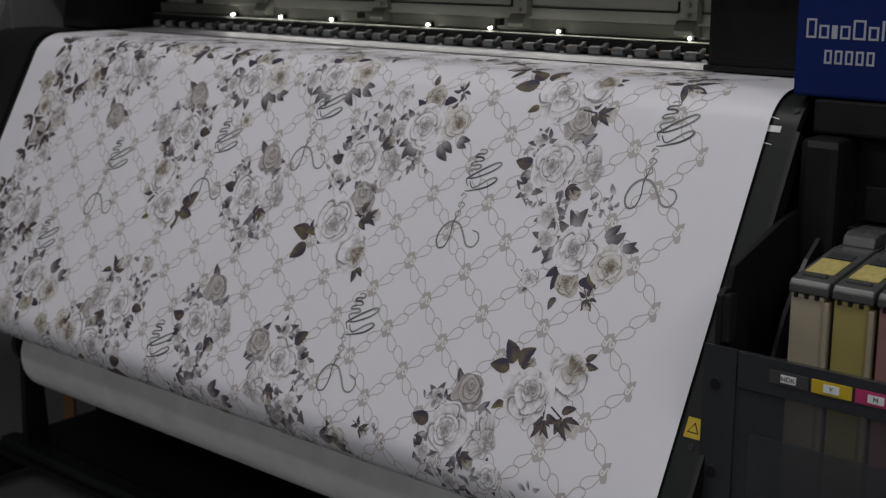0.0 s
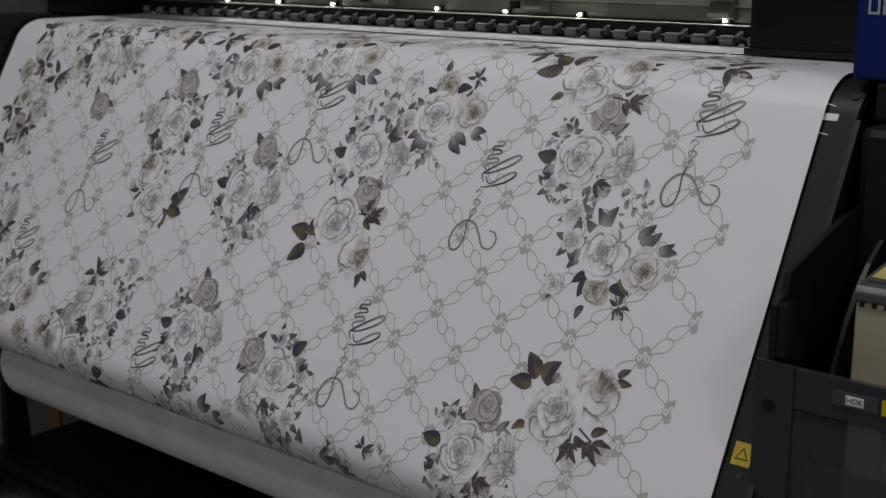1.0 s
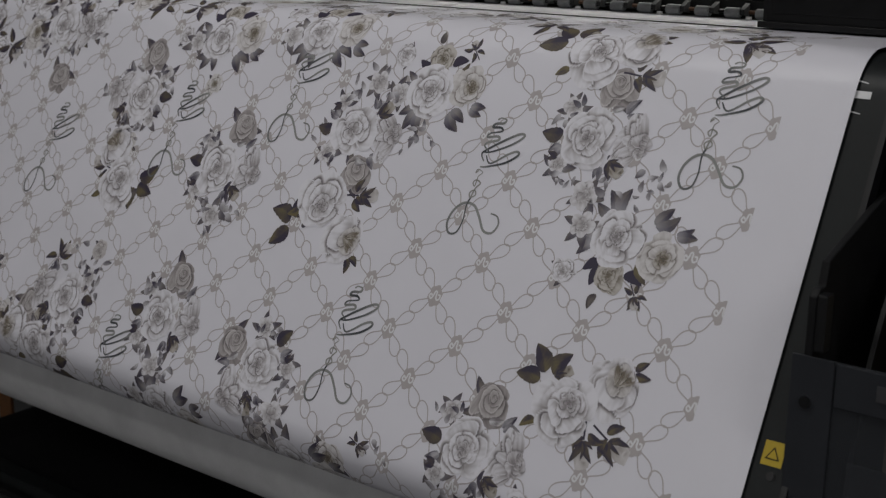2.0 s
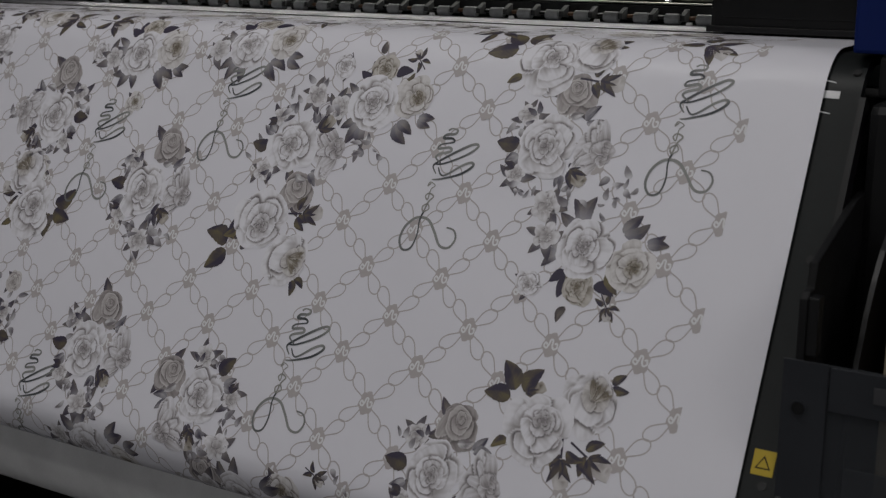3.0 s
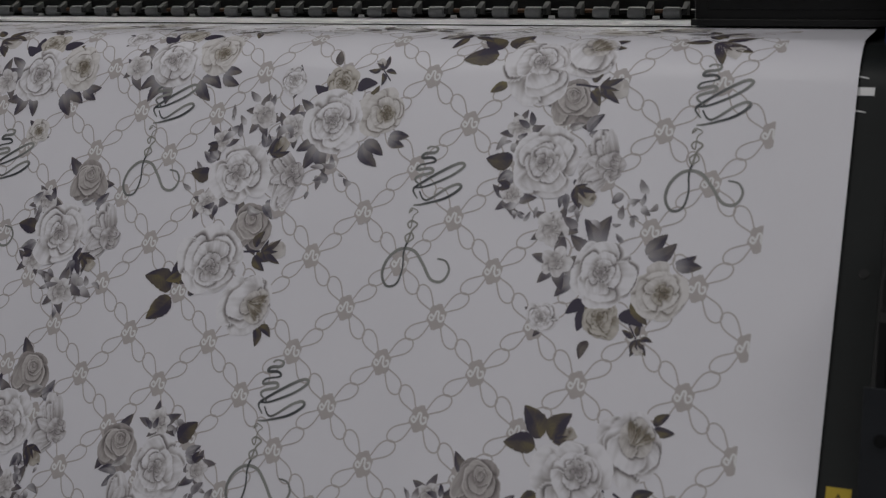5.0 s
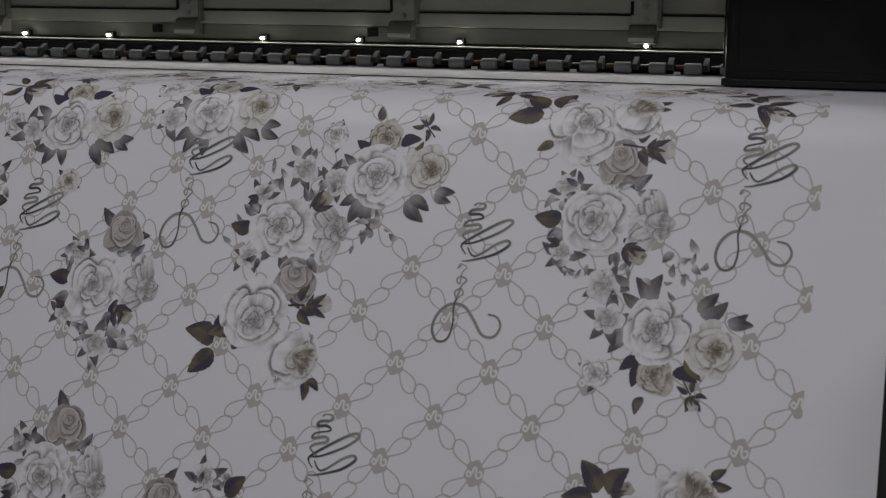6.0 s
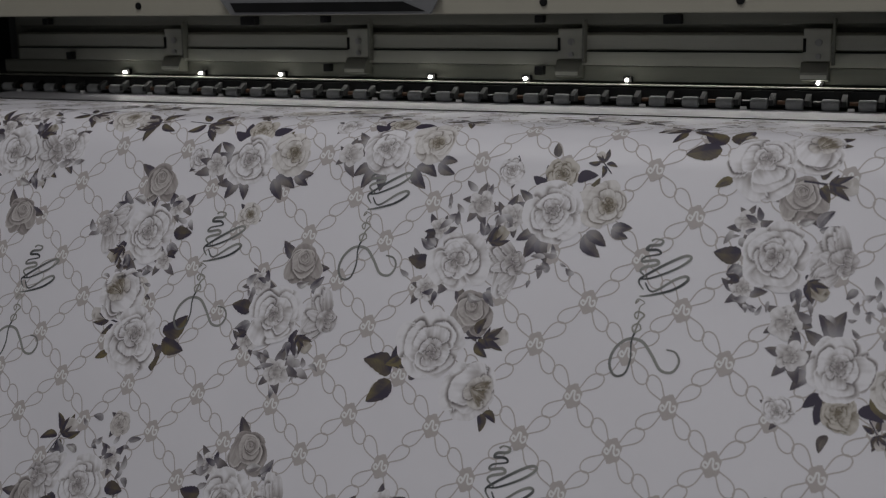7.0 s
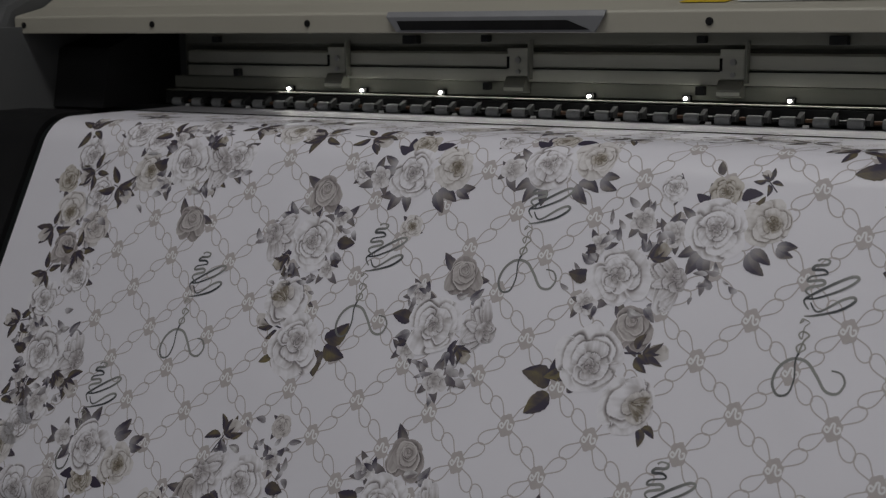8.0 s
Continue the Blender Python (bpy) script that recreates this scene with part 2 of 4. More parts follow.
# black shelf and back added where only deep shade lies under the printer
part("added_dark_shelf", block(-0.98, 0.93, -0.085, 0.295, 0.0905, 0.1035, 0.002), BLACK, printer, "black shelf added to keep the space under the printer dark")
part("added_dark_back", block(-0.98, 0.93, 0.30, 0.312, 0.02, 0.615, 0.003), BLACK, printer)

# back wall of the print bay: rail with ledges
part("bay_back", block(-0.83, 0.815, 0.345, 0.36, 0.985, 1.20), ALU_DARK, printer)
part("rail_upper", prism([(0.335, 1.100), (0.318, 1.106), (0.318, 1.122), (0.336, 1.128), (0.344, 1.128), (0.344, 1.100)], -0.80, 0.815), ALU_DARK, printer, "dark anodised rail ledge")
part("rail_face", prism([(0.322, 1.071), (0.317, 1.073), (0.317, 1.091), (0.322, 1.094), (0.344, 1.094), (0.344, 1.071)], -0.80, 0.815), ALU, printer, "brushed aluminium rail face")
part("rail_lower", prism([(0.3165, 1.0515), (0.316, 1.052), (0.316, 1.069), (0.344, 1.069), (0.344, 1.052)], -0.80, 0.815), ALU, printer, "brushed aluminium lower rail")
part("lamp_strip", prism([(0.334, 1.026), (0.325, 1.030), (0.325, 1.050), (0.344, 1.050), (0.344, 1.026)], -0.84, 0.815), ALU_DARK, printer, "dark strip that carries the small lamps")
part("edge_trim", block(-0.84, 0.815, 0.302, 0.3245, 1.0255, 1.0275, 0.0005), ALU_DARK, printer, "thin metal edge")
part("roller_bar", prism([(0.30, 1.0235), (0.30, 1.004), (0.310, 1.0), (0.344, 1.0), (0.344, 1.0235)], -0.9, 0.815), HAZED, printer, "black bar that holds the pinch rollers, greyed in colour for haze")
part("belt", block(-0.8, 0.81, 0.3135, 0.3155, 1.0695, 1.0706), BLACK, printer, "thin black drive belt")


def rail_bracket(x):
    b = part("rail_bracket", block(x - 0.015, x + 0.019, 0.309, 0.3155, 1.060, 1.100, 0.0015), ALU, printer, "aluminium bracket with a screw")
    part("foot", prism([(0.3235, 1.034), (0.300, 1.037), (0.300, 1.046), (0.309, 1.0585), (0.3235, 1.0585)], x - 0.017, x + 0.017, 0.001), ALU_DARK, b)
    part("lip", block(x - 0.016, x + 0.016, 0.2985, 0.304, 1.0385, 1.0435, 0.001), ALU, b)
    part("fin", block(x + 0.0205, x + 0.0235, 0.304, 0.318, 1.055, 1.112, 0.0006), ALU_DARK, b)
    part("screw", rod(0.3045, 0.309, x + 0.004, 1.083, 0.0045, 14, 0.001, "y"), STEEL, b)
    part("screw", rod(0.3045, 0.309, x + 0.004, 1.066, 0.0035, 14, 0.0008, "y"), STEEL, b)
    part("slot", block(x - 0.015, x - 0.0115, 0.3075, 0.3095, 1.071, 1.088), BLACK, b)


for i in range(1, 5):
    rail_bracket(-0.8095 + 0.3225 * i)
for cx, cz, w, h in ((-0.687, 1.058, 0.010, 0.012), (-0.345, 1.112, 0.026, 0.013), (-0.215, 1.114, 0.012, 0.010), (-0.213, 1.044, 0.010, 0.011), (0.117, 1.044, 0.012, 0.012), (0.117, 1.113, 0.012, 0.010), (0.30, 1.112, 0.024, 0.012), (-0.73, 1.112, 0.012, 0.010)):
    part("clip", block(cx - w / 2, cx + w / 2, 0.303, 0.3165, cz - h / 2, cz + h / 2, 0.0015), HAZED, printer)
for n in range(3):
    for r in range(3):
        lx = 0.719 - 1.3042 + 0.535 * n + 0.144 * r
        led = part("led", rod(0.3105, 0.3165, lx, 1.0325, 0.0021, 12, 0.0008, "y"), LED, printer, "small bright white lamp")
        part("holder", block(lx - 0.006, lx + 0.006, 0.3168, 0.3245, 1.0285, 1.037, 0.001), BLACK, led)

# pinch rollers in black holders
ROLL_STEP = 0.0435
for i in range(38):
    rx = -0.80 + ROLL_STEP * i
    r = part("pinch_roller", rod(rx - 0.0105, rx + 0.0105, 0.287, 1.0078, 0.0070, 16, 0.001), ROLLER, printer, "grey rubber pinch roller", smooth=True)
    part("axle", rod(rx - 0.0215, rx - 0.0106, 0.289, 1.0095, 0.0025, 8), COPPER if i % 2 else BLACK_GLOSS, r)
    part("arm", prism([(0.296, 1.0205), (0.279, 1.013), (0.279, 1.006), (0.296, 1.004)], rx + 0.0125, rx + 0.019), HAZED, r)
    if i % 3 == 0:
        part("tab", prism([(0.283, 1.0005), (0.281, 1.0045), (0.2785, 1.0005)], rx + 0.021, rx + 0.029), LABEL_WHITE, r, "small white tab")
part("bed_slot", block(-0.83, 0.79, 0.165, 0.1675, 1.0004, 1.0013), BLACK, printer, "thin dark gap in the bed")

# print head carriage
CX0, CX1 = 0.600, 0.939
carriage = part("carriage", block(CX0, CX1 - 0.002, 0.165, 0.275, 1.004, 1.19, 0.006), BLACK_GLOSS, printer, "black box-shaped print head carriage")
part("base_plate", block(CX0 - 0.002, CX1, 0.158, 0.272, 1.0025, 1.010, 0.001), BLACK_GLOSS, carriage)
part("front_cover", block(CX0 + 0.015, CX1 - 0.017, 0.1615, 0.1645, 1.02, 1.17, 0.001), BLACK_GLOSS, carriage)
part("side_rib", block(CX0 - 0.0035, CX0 - 0.0005, 0.18, 0.26, 1.02, 1.17, 0.001), BLACK_GLOSS, carriage)

# top cover
cover = part("front_cover", prism([(0.095, 1.1245), (0.095, 1.1495), (0.098, 1.1525), (0.155, 1.166), (0.40, 1.30), (0.60, 1.32), (0.60, 1.30), (0.40, 1.27), (0.17, 1.14), (0.115, 1.1245)], -0.972, 0.80, 0.0015), BEIGE, printer, "beige front cover with a folded lip")
hx0, hx1 = -0.246, 0.070
grip = prism([(0.094, 1.1250), (0.089, 1.1255), (0.086, 1.1455), (0.090, 1.1525), (0.0945, 1.1525)], hx0, hx1, 0.0008)
for v in grip.verts:
    if v.co.z < 1.13:
        v.co.x += 0.014 if v.co.x < -0.1 else -0.014
handle = part("handle", grip, GREY, cover, "grey recessed grip")
# thin black plate on the grip's face stands in for the shade inside it
shade_plate = prism([(0.0885, 1.1285), (0.0868, 1.1405), (0.0862, 1.1405), (0.0875, 1.1285)], hx0 + 0.016, hx1 - 0.05)
for v in shade_plate.verts:
    if v.co.z < 1.13:
        v.co.x += 0.006 if v.co.x < -0.1 else 0.03
part("recess_shade", shade_plate, BLACK, cover)
for sx in (-0.950, -0.673, -0.383, 0.200, 0.43, 0.66):
    part("screw", rod(0.0925, 0.0955, sx, 1.138, 0.0048, 14, 0.001, "y"), BLACK_GLOSS, cover, "small black screw")
for w in (0.058,):
    bm = bmesh.new()
    quad = [(0.150, 0.1265, 1.1605), (0.150 + w, 0.1265, 1.1605), (0.165 + w, 0.152, 1.1667), (0.160, 0.152, 1.1667)]
    vs = [bm.verts.new(q) for q in quad] + [bm.verts.new((x, y, z + 0.0006)) for x, y, z in quad]
    bm.faces.new(vs[:4][::-1])
    bm.faces.new(vs[4:])
    for i in range(4):
        bm.faces.new((vs[i], vs[(i + 1) % 4], vs[4 + (i + 1) % 4], vs[4 + i]))
    part("caution_label", bm, YELLOW, cover, "yellow caution label")
    part("instruction_label", prism([(0.128, 1.1611), (0.1515, 1.1667), (0.1515, 1.1672), (0.128, 1.1617)], 0.222, 0.46), LABEL_WHITE, cover)

# left side casing
part("left_casing", prism([(0.03, 0.945), (-0.02, 0.99), (0.085, 1.17), (0.40, 1.31), (0.62, 1.33), (0.62, 0.6), (0.10, 0.6)], -1.30, -0.975, 0.012), GREY_SIDE, printer, "grey plastic side casing")
part("left_lower_casing", block(-1.42, -1.0, -0.05, 0.60, 0.45, 0.96, 0.02), BLACK, printer, "black side casing")
part("left_inner_wall", block(-0.9745, -0.955, 0.03, 0.36, 0.96, 1.135, 0.002), GREY_SIDE, printer)
part("left_bay_cover", prism([(0.15, 1.004), (0.17, 1.10), (0.24, 1.122), (0.34, 1.122), (0.34, 1.004)], -0.953, -0.84), BLACK, printer, "black inner cover")

# right side casing, control panel face
# the bay end wall and the casing leave a garage open for the carriage
part("bay_end_wall", block(0.816, 0.8375, 0.03, 0.155, 1.002, 1.32), BLACK, printer)
part("bay_end_wall", block(0.816, 0.8375, 0.155, 0.36, 1.195, 1.32), BLACK, printer)
part("bay_end_wall", block(0.816, 0.8375, 0.28, 0.36, 1.002, 1.195), BLACK, printer)
part("right_casing", block(0.838, 1.50, 0.03, 0.155, 0.60, 1.32, 0.008), BLACK, printer, "black plastic side casing")
part("rear_casing", block(0.838, 1.50, 0.28, 0.62, 0.60, 1.32, 0.008), BLACK, printer, "black plastic side casing")
part("casing_base", block(0.838, 1.50, 0.155, 0.28, 0.60, 1.0), BLACK, printer)
part("casing_lid", block(0.838, 1.50, 0.155, 0.28, 1.195, 1.32), BLACK, printer)
part("garage_end", block(0.96, 1.50, 0.155, 0.28, 1.0, 1.195), BLACK, printer)
bp = part("blue_panel", block(0.811, 1.46, -0.004, 0.029, 0.998, 1.33, 0.004), BLUE, printer, "deep blue front panel with pale lettering")
part("panel_skirt", block(0.838, 1.47, -0.002, 0.029, 0.955, 0.9965, 0.004), BLACK, printer)
post = part("corner_post", block(0.8385, 0.888, -0.035, 0.029, 0.62, 0.953, 0.010), BLACK_GLOSS, printer, "black rounded corner post")
part("recess_ledge", block(0.889, 1.45, -0.005, 0.029, 0.84, 0.85, 0.002), BLACK_GLOSS, printer)
part("recess_flap", block(0.90, 0.955, 0.018, 0.029, 0.853, 0.895, 0.002), BLACK, printer)
part("recess_flap", block(0.96, 1.03, 0.018, 0.029, 0.853, 0.90, 0.002), BLACK, printer)
part("metal_strip", sheet_mesh(0.8375, 0.8405, 0.13, 0.33, -0.012, 0.004, 1), GUIDE, printer, "narrow metal strip")
# pale marks where the maker's name and the model stand


def hollow_mark(x0, x1, z0, z1, stroke=0.0024):
    """A plain upright frame the size of one character."""
    if x1 - x0 < 3 * stroke:
        return block(x0, x1, -0.0046, -0.0038, z0, z1, 0.0003)
    bm = bmesh.new()
    rings = []
    for y in (-0.0046, -0.0038):
        for e in (0, stroke):
            rings.append([bm.verts.new((x, y, z)) for x, z in ((x0 + e, z0 + e), (x1 - e, z0 + e), (x1 - e, z1 - e), (x0 + e, z1 - e))])
    for a, b in ((0, 1), (1, 3), (3, 2), (2, 0)):
        for i in range(4):
            j = (i + 1) % 4
            bm.faces.new((rings[a][i], rings[a][j], rings[b][j], rings[b][i]))
    bmesh.ops.recalc_face_normals(bm, faces=bm.faces[:])
    return bm


NAME_BARS = [0.0125, 0.012, 0.007, 0.012, 0.015, 0.012, 0.003, 0.012, 0.007]
bx = 0.824
for i, w in enumerate(NAME_BARS):
    tall = 0.0225 if i in (0, 4, 6) else 0.0155
    part("name_mark", hollow_mark(bx, bx + w, 1.0665, 1.0665 + tall), PRINT_GREY, bp)
    bx += w + 0.0034
bx = 0.848
for i in range(5):
    part("model_mark", hollow_mark(bx, bx + 0.0092, 1.0375, 1.0535), PRINT_GREY, bp)
    bx += 0.0128

# small fixtures on the guide
for su, sv in ((0.932, 1.40), (0.93, 3.62), (0.985, -0.60)):
    x = X_RIGHT + su * 0.1
    bm = rod(-0.0015, 0.0015, 0, 0, 0.0045, 14, 0.0006, "z")
    p0, p1 = sheet_at(x, sv * 0.1, -0.0045), sheet_at(x, sv * 0.1, 0.0)
    bm.transform(Matrix.Translation(p0) @ (p1 - p0).to_track_quat("Z", "Y").to_matrix().to_4x4())
    part("screw", bm, BLACK_GLOSS, printer)


def flat_patch(pts, lift, thick):
    """A thin flat patch on the guide from (x, s) corners."""
    bm = bmesh.new()
    a = [bm.verts.new(sheet_at(x, s, lift)) for x, s in pts]
    b = [bm.verts.new(sheet_at(x, s, lift - thick)) for x, s in pts]
    bm.faces.new(a)
    bm.faces.new(b[::-1])
    for i in range(len(a)):
        j = (i + 1) % len(a)
        bm.faces.new((a[j], a[i], b[i], b[j]))
    bmesh.ops.recalc_face_normals(bm, faces=bm.faces[:])
    return bm


LX, LS = X_RIGHT + 0.0905, 0.3405
warn = part("warning_label", flat_patch([(LX - 0.011, LS - 0.012), (LX + 0.010, LS - 0.012), (LX + 0.010, LS + 0.012), (LX - 0.011, LS + 0.012)], -0.0036, 0.0008), YELLOW, printer, "yellow warning label with a triangle")
part("triangle", flat_patch([(LX - 0.0005, LS - 0.007), (LX + 0.007, LS + 0.006), (LX - 0.008, LS + 0.006)], -0.0033, 0.0002), BLACK, warn)
part("triangle_inner", flat_patch([(LX - 0.0005, LS - 0.0045), (LX + 0.0050, LS + 0.0048), (LX - 0.0060, LS + 0.0048)], -0.0031, 0.0002), YELLOW, warn)
mark = part("edge_mark", flat_patch([(0.775, -0.036), (0.806, -0.036), (0.806, -0.028), (0.775, -0.028)], -0.0038, 0.0006), LABEL_WHITE, printer, "white position mark for the sheet edge")
part("edge_line", flat_patch([(0.775, -0.0525), (0.800, -0.046), (0.800, -0.0450), (0.775, -0.0505)], -0.0038, 0.0006), LABEL_WHITE, printer)
part("edge_line", flat_patch([(0.775, -0.0165), (0.800, -0.012), (0.800, -0.0112), (0.775, -0.0145)], -0.0038, 0.0006), LABEL_WHITE, printer)

# the ink unit -------------------------------------------------------------------------
TY = -0.213
ink = thing("ink_supply_unit", 1.08, -0.05, 0.5, "smoked plastic ink tank holder beside the printer", "ink holder")
part("bottom_tray", block(0.834, 1.42, TY + 0.006, 0.028, 0.515, 0.535, 0.004), BLACK, ink)
front = part("front_panel", block(0.826, 1.42, TY, TY + 0.004, 0.520, 0.7415, 0.0015), SMOKE, ink, "smoked clear front panel with colour tags")
part("top_band", block(0.868, 1.42, TY - 0.0022, TY - 0.0004, 0.700, 0.7405, 0.0006), SMOKE_RIM, front)
part("side_band", block(0.8255, 0.866, TY - 0.0022, TY - 0.0004, 0.535, 0.7425, 0.0006), SMOKE_RIM, front)
part("lower_window", block(0.885, 1.42, TY - 0.0022, TY - 0.0006, 0.548, 0.650, 0.0006), SMOKE, front)
for hz in (0.698, 0.594):
    h = part("fixing_hole", rod(TY - 0.0042, TY - 0.0018, 0.8415, hz, 0.0062, 18, 0.0008, "y"), BLACK, front, "dark round fixing")
    part("ring", rod(TY - 0.0034, TY - 0.0016, 0.8415, hz, 0.0078, 18, 0.0006, "y"), SMOKE_RIM, h)
side = part("side_plate", prism([(TY + 0.005, 0.52), (TY + 0.005, 0.797), (TY + 0.012, 0.803), (TY + 0.024, 0.803), (TY + 0.030, 0.826), (-0.06, 0.862), (0.02, 0.872), (0.027, 0.52)], 0.8335, 0.8415, 0.0015), BLACK, ink, "black side plate with a stepped top edge")
part("bracket", block(0.842, 0.852, TY + 0.004, TY + 0.02, 0.745, 0.80, 0.002), BLACK_GLOSS, ink)
arc = [(-0.17 + 0.19 * (1 - math.cos(a * math.pi / 20)), 0.55 + 0.30 * math.sin(a * math.pi / 20)) for a in range(11)]
part("inner_curved_wall", prism(arc + [(0.02, 0.55)], 0.868, 0.873), BLACK_GLOSS, ink, "black inner wall with a rounded edge")
TAGS = [("HDK", LABEL_DARK, 0.906), ("Y", YELLOW, 0.954), ("M", MAGENTA, 1.002), ("C", BLUE, 1.050)]
for word, mat, tx in TAGS[:3]:
    tg = part("colour_tag", block(tx, tx + 0.0445, TY - 0.0034, TY - 0.0022, 0.7145, 0.7295, 0.0004), mat, front, "small colour tag")
    part("tag_field", block(tx + 0.0135, tx + 0.031, TY - 0.0042, TY - 0.0034, 0.7175, 0.7265, 0.0003), LABEL_WHITE, tg)
    letters(word, 0.0075, LABEL_DARK, Matrix.Translation((tx + 0.0222, TY - 0.0045, 0.722)) @ FACE_FRONT, tg)


def ink_tank(x, body_mat, label):
    """A tall narrow translucent tank with a long dark lid that slopes up to the back."""
    t = thing("ink_tank", x + 0.021, -0.03, 0.536, label, "ink tank", "ink tanks in the holder")
    y0 = TY + 0.041
    part("body", block(x + 0.001, x + 0.0405, y0 + 0.003, 0.012, 0.5365, 0.806, 0.004), body_mat, t)
    part("corner_rib", block(x + 0.0405, x + 0.0465, y0 + 0.001, y0 + 0.010, 0.5365, 0.800, 0.0015), TANK_CREAM, t, "pale moulded rib")
    lid = part("lid", prism([(y0, 0.806), (y0 - 0.001, 0.815), (y0 + 0.004, 0.821), (-0.062, 0.836), (0.010, 0.8365), (0.010, 0.806)], x, x + 0.0455, 0.002), LID, t, "dark grey sloping lid")
    part("lid_front_clip", block(x + 0.008, x + 0.036, y0 + 0.014, y0 + 0.020, 0.8225, 0.8265, 0.001), LID, lid)
    sl = math.atan2(0.836 - 0.821, -0.062 - y0 - 0.004)
    for nm, w0, w1, d0, d1, mat in (("lid_label", 0.006, 0.039, 0.022, 0.066, LID_LABEL), ("lid_plate", 0.009, 0.037, 0.070, 0.086, LABEL_DARK)):
        bm = block(x + w0, x + w1, d0, d1, 0.0003, 0.0014)
        bm.transform(Matrix.Translation((0, y0 + 0.004, 0.821)) @ Matrix.Rotation(sl, 4, "X"))
        part(nm, bm, mat, lid)
    part("rear_grip", prism([(-0.050, 0.836), (-0.046, 0.848), (-0.036, 0.851), (0.008, 0.851), (0.008, 0.836)], x + 0.004, x + 0.042, 0.002), LID, lid)
    for k in range(3):
        part("notch", block(x + 0.006 + k * 0.012, x + 0.010 + k * 0.012, y0 + 0.0005, y0 + 0.0035, 0.801, 0.8055), BLACK, lid)
    return t


ink_tank(0.9010, TANK_CREAM, "cloudy cream ink tank with dark sloping lid")
ink_tank(0.9505, TANK_YELLOW, "cloudy yellow ink tank with dark sloping lid")
ink_tank(1.0000, TANK_PINK, "cloudy pink ink tank with dark sloping lid")
ink_tank(1.0495, TANK_CREAM, "cloudy cream ink tank with dark sloping lid")
chip = thing("ink_chip_holder", 1.03, 0.01, 0.852, "blue-grey plastic chip holder behind the ink tanks", "chip holder")
part("holder", prism([(0.0135, 0.8385), (0.0135, 0.880), (0.004, 0.884), (0.004, 0.894), (0.027, 0.900), (0.027, 0.8385)], 0.962, 1.10, 0.002), BLUE_GREY, chip)
part("lip", block(0.958, 1.104, -0.002, 0.004, 0.884, 0.889, 0.001), BLUE_GREY, chip)

# take-up roll below -------------------------------------------------------------------
roll = thing("take_up_roll", 0, -0.025, 0.27, "roll of pale grey printed-out paper on its core", "paper roll")
RR = 0.08
part("wound_paper", rod(-0.796, 0.776, -0.025, 0.350, RR, 48, 0.001), PAPER_BACK, roll, "pale grey back of the wound paper", smooth=True)
part("core", rod(-0.86, 0.80, -0.025, 0.350, 0.028, 28, 0.002), CARD, roll, "cardboard core")
for hx in (-0.885, 0.815):
    part("flange", rod(hx, hx + 0.025, -0.025, 0.350, 0.05, 28, 0.004), BLACK_GLOSS, roll, "black core holder")
for hx in (-0.905, 0.842):
    part("support_arm", prism([(-0.045, 0.33), (-0.005, 0.33), (0.005, 0.09), (-0.055, 0.09)], hx, hx + 0.018, 0.002), BLACK, roll)
box_t = thing("cardboard_piece", -1.12, 0.19, 0, "brown cardboard offcut standing under the printer", "cardboard")
part("sheet", block(-1.135, -1.09, 0.195, 0.203, 0.0, 0.19, 0.001), CARD, box_t)

# the printed sheet ---------------------------------------------------------------------
PX0, PX1 = -0.796, 0.7910
sheet = thing("printed_paper", 0, 0, 1.0, "white transfer paper printed with grey roses and chains", "paper")
part("sheet", sheet_mesh(PX0, PX1, -0.36, S_B + RL * TURN_L + 0.19, 0.0, 0.0003, 40), PAPER, sheet, "matt white paper over the guide", smooth=True)

# the print: every motif is a flat film of dye that follows the sheet ----------------------
UNIT = 0.1                     # one lattice diagonal
FEED = 0.015                   # how far the print has been fed over the lip
LIFT = 0.00025
rnd = random.Random(7)


def to_sheet(u, v, lift):
    return sheet_at(X_RIGHT + min(u, 0.028) * UNIT, v * UNIT * 1.0105 + FEED, lift)


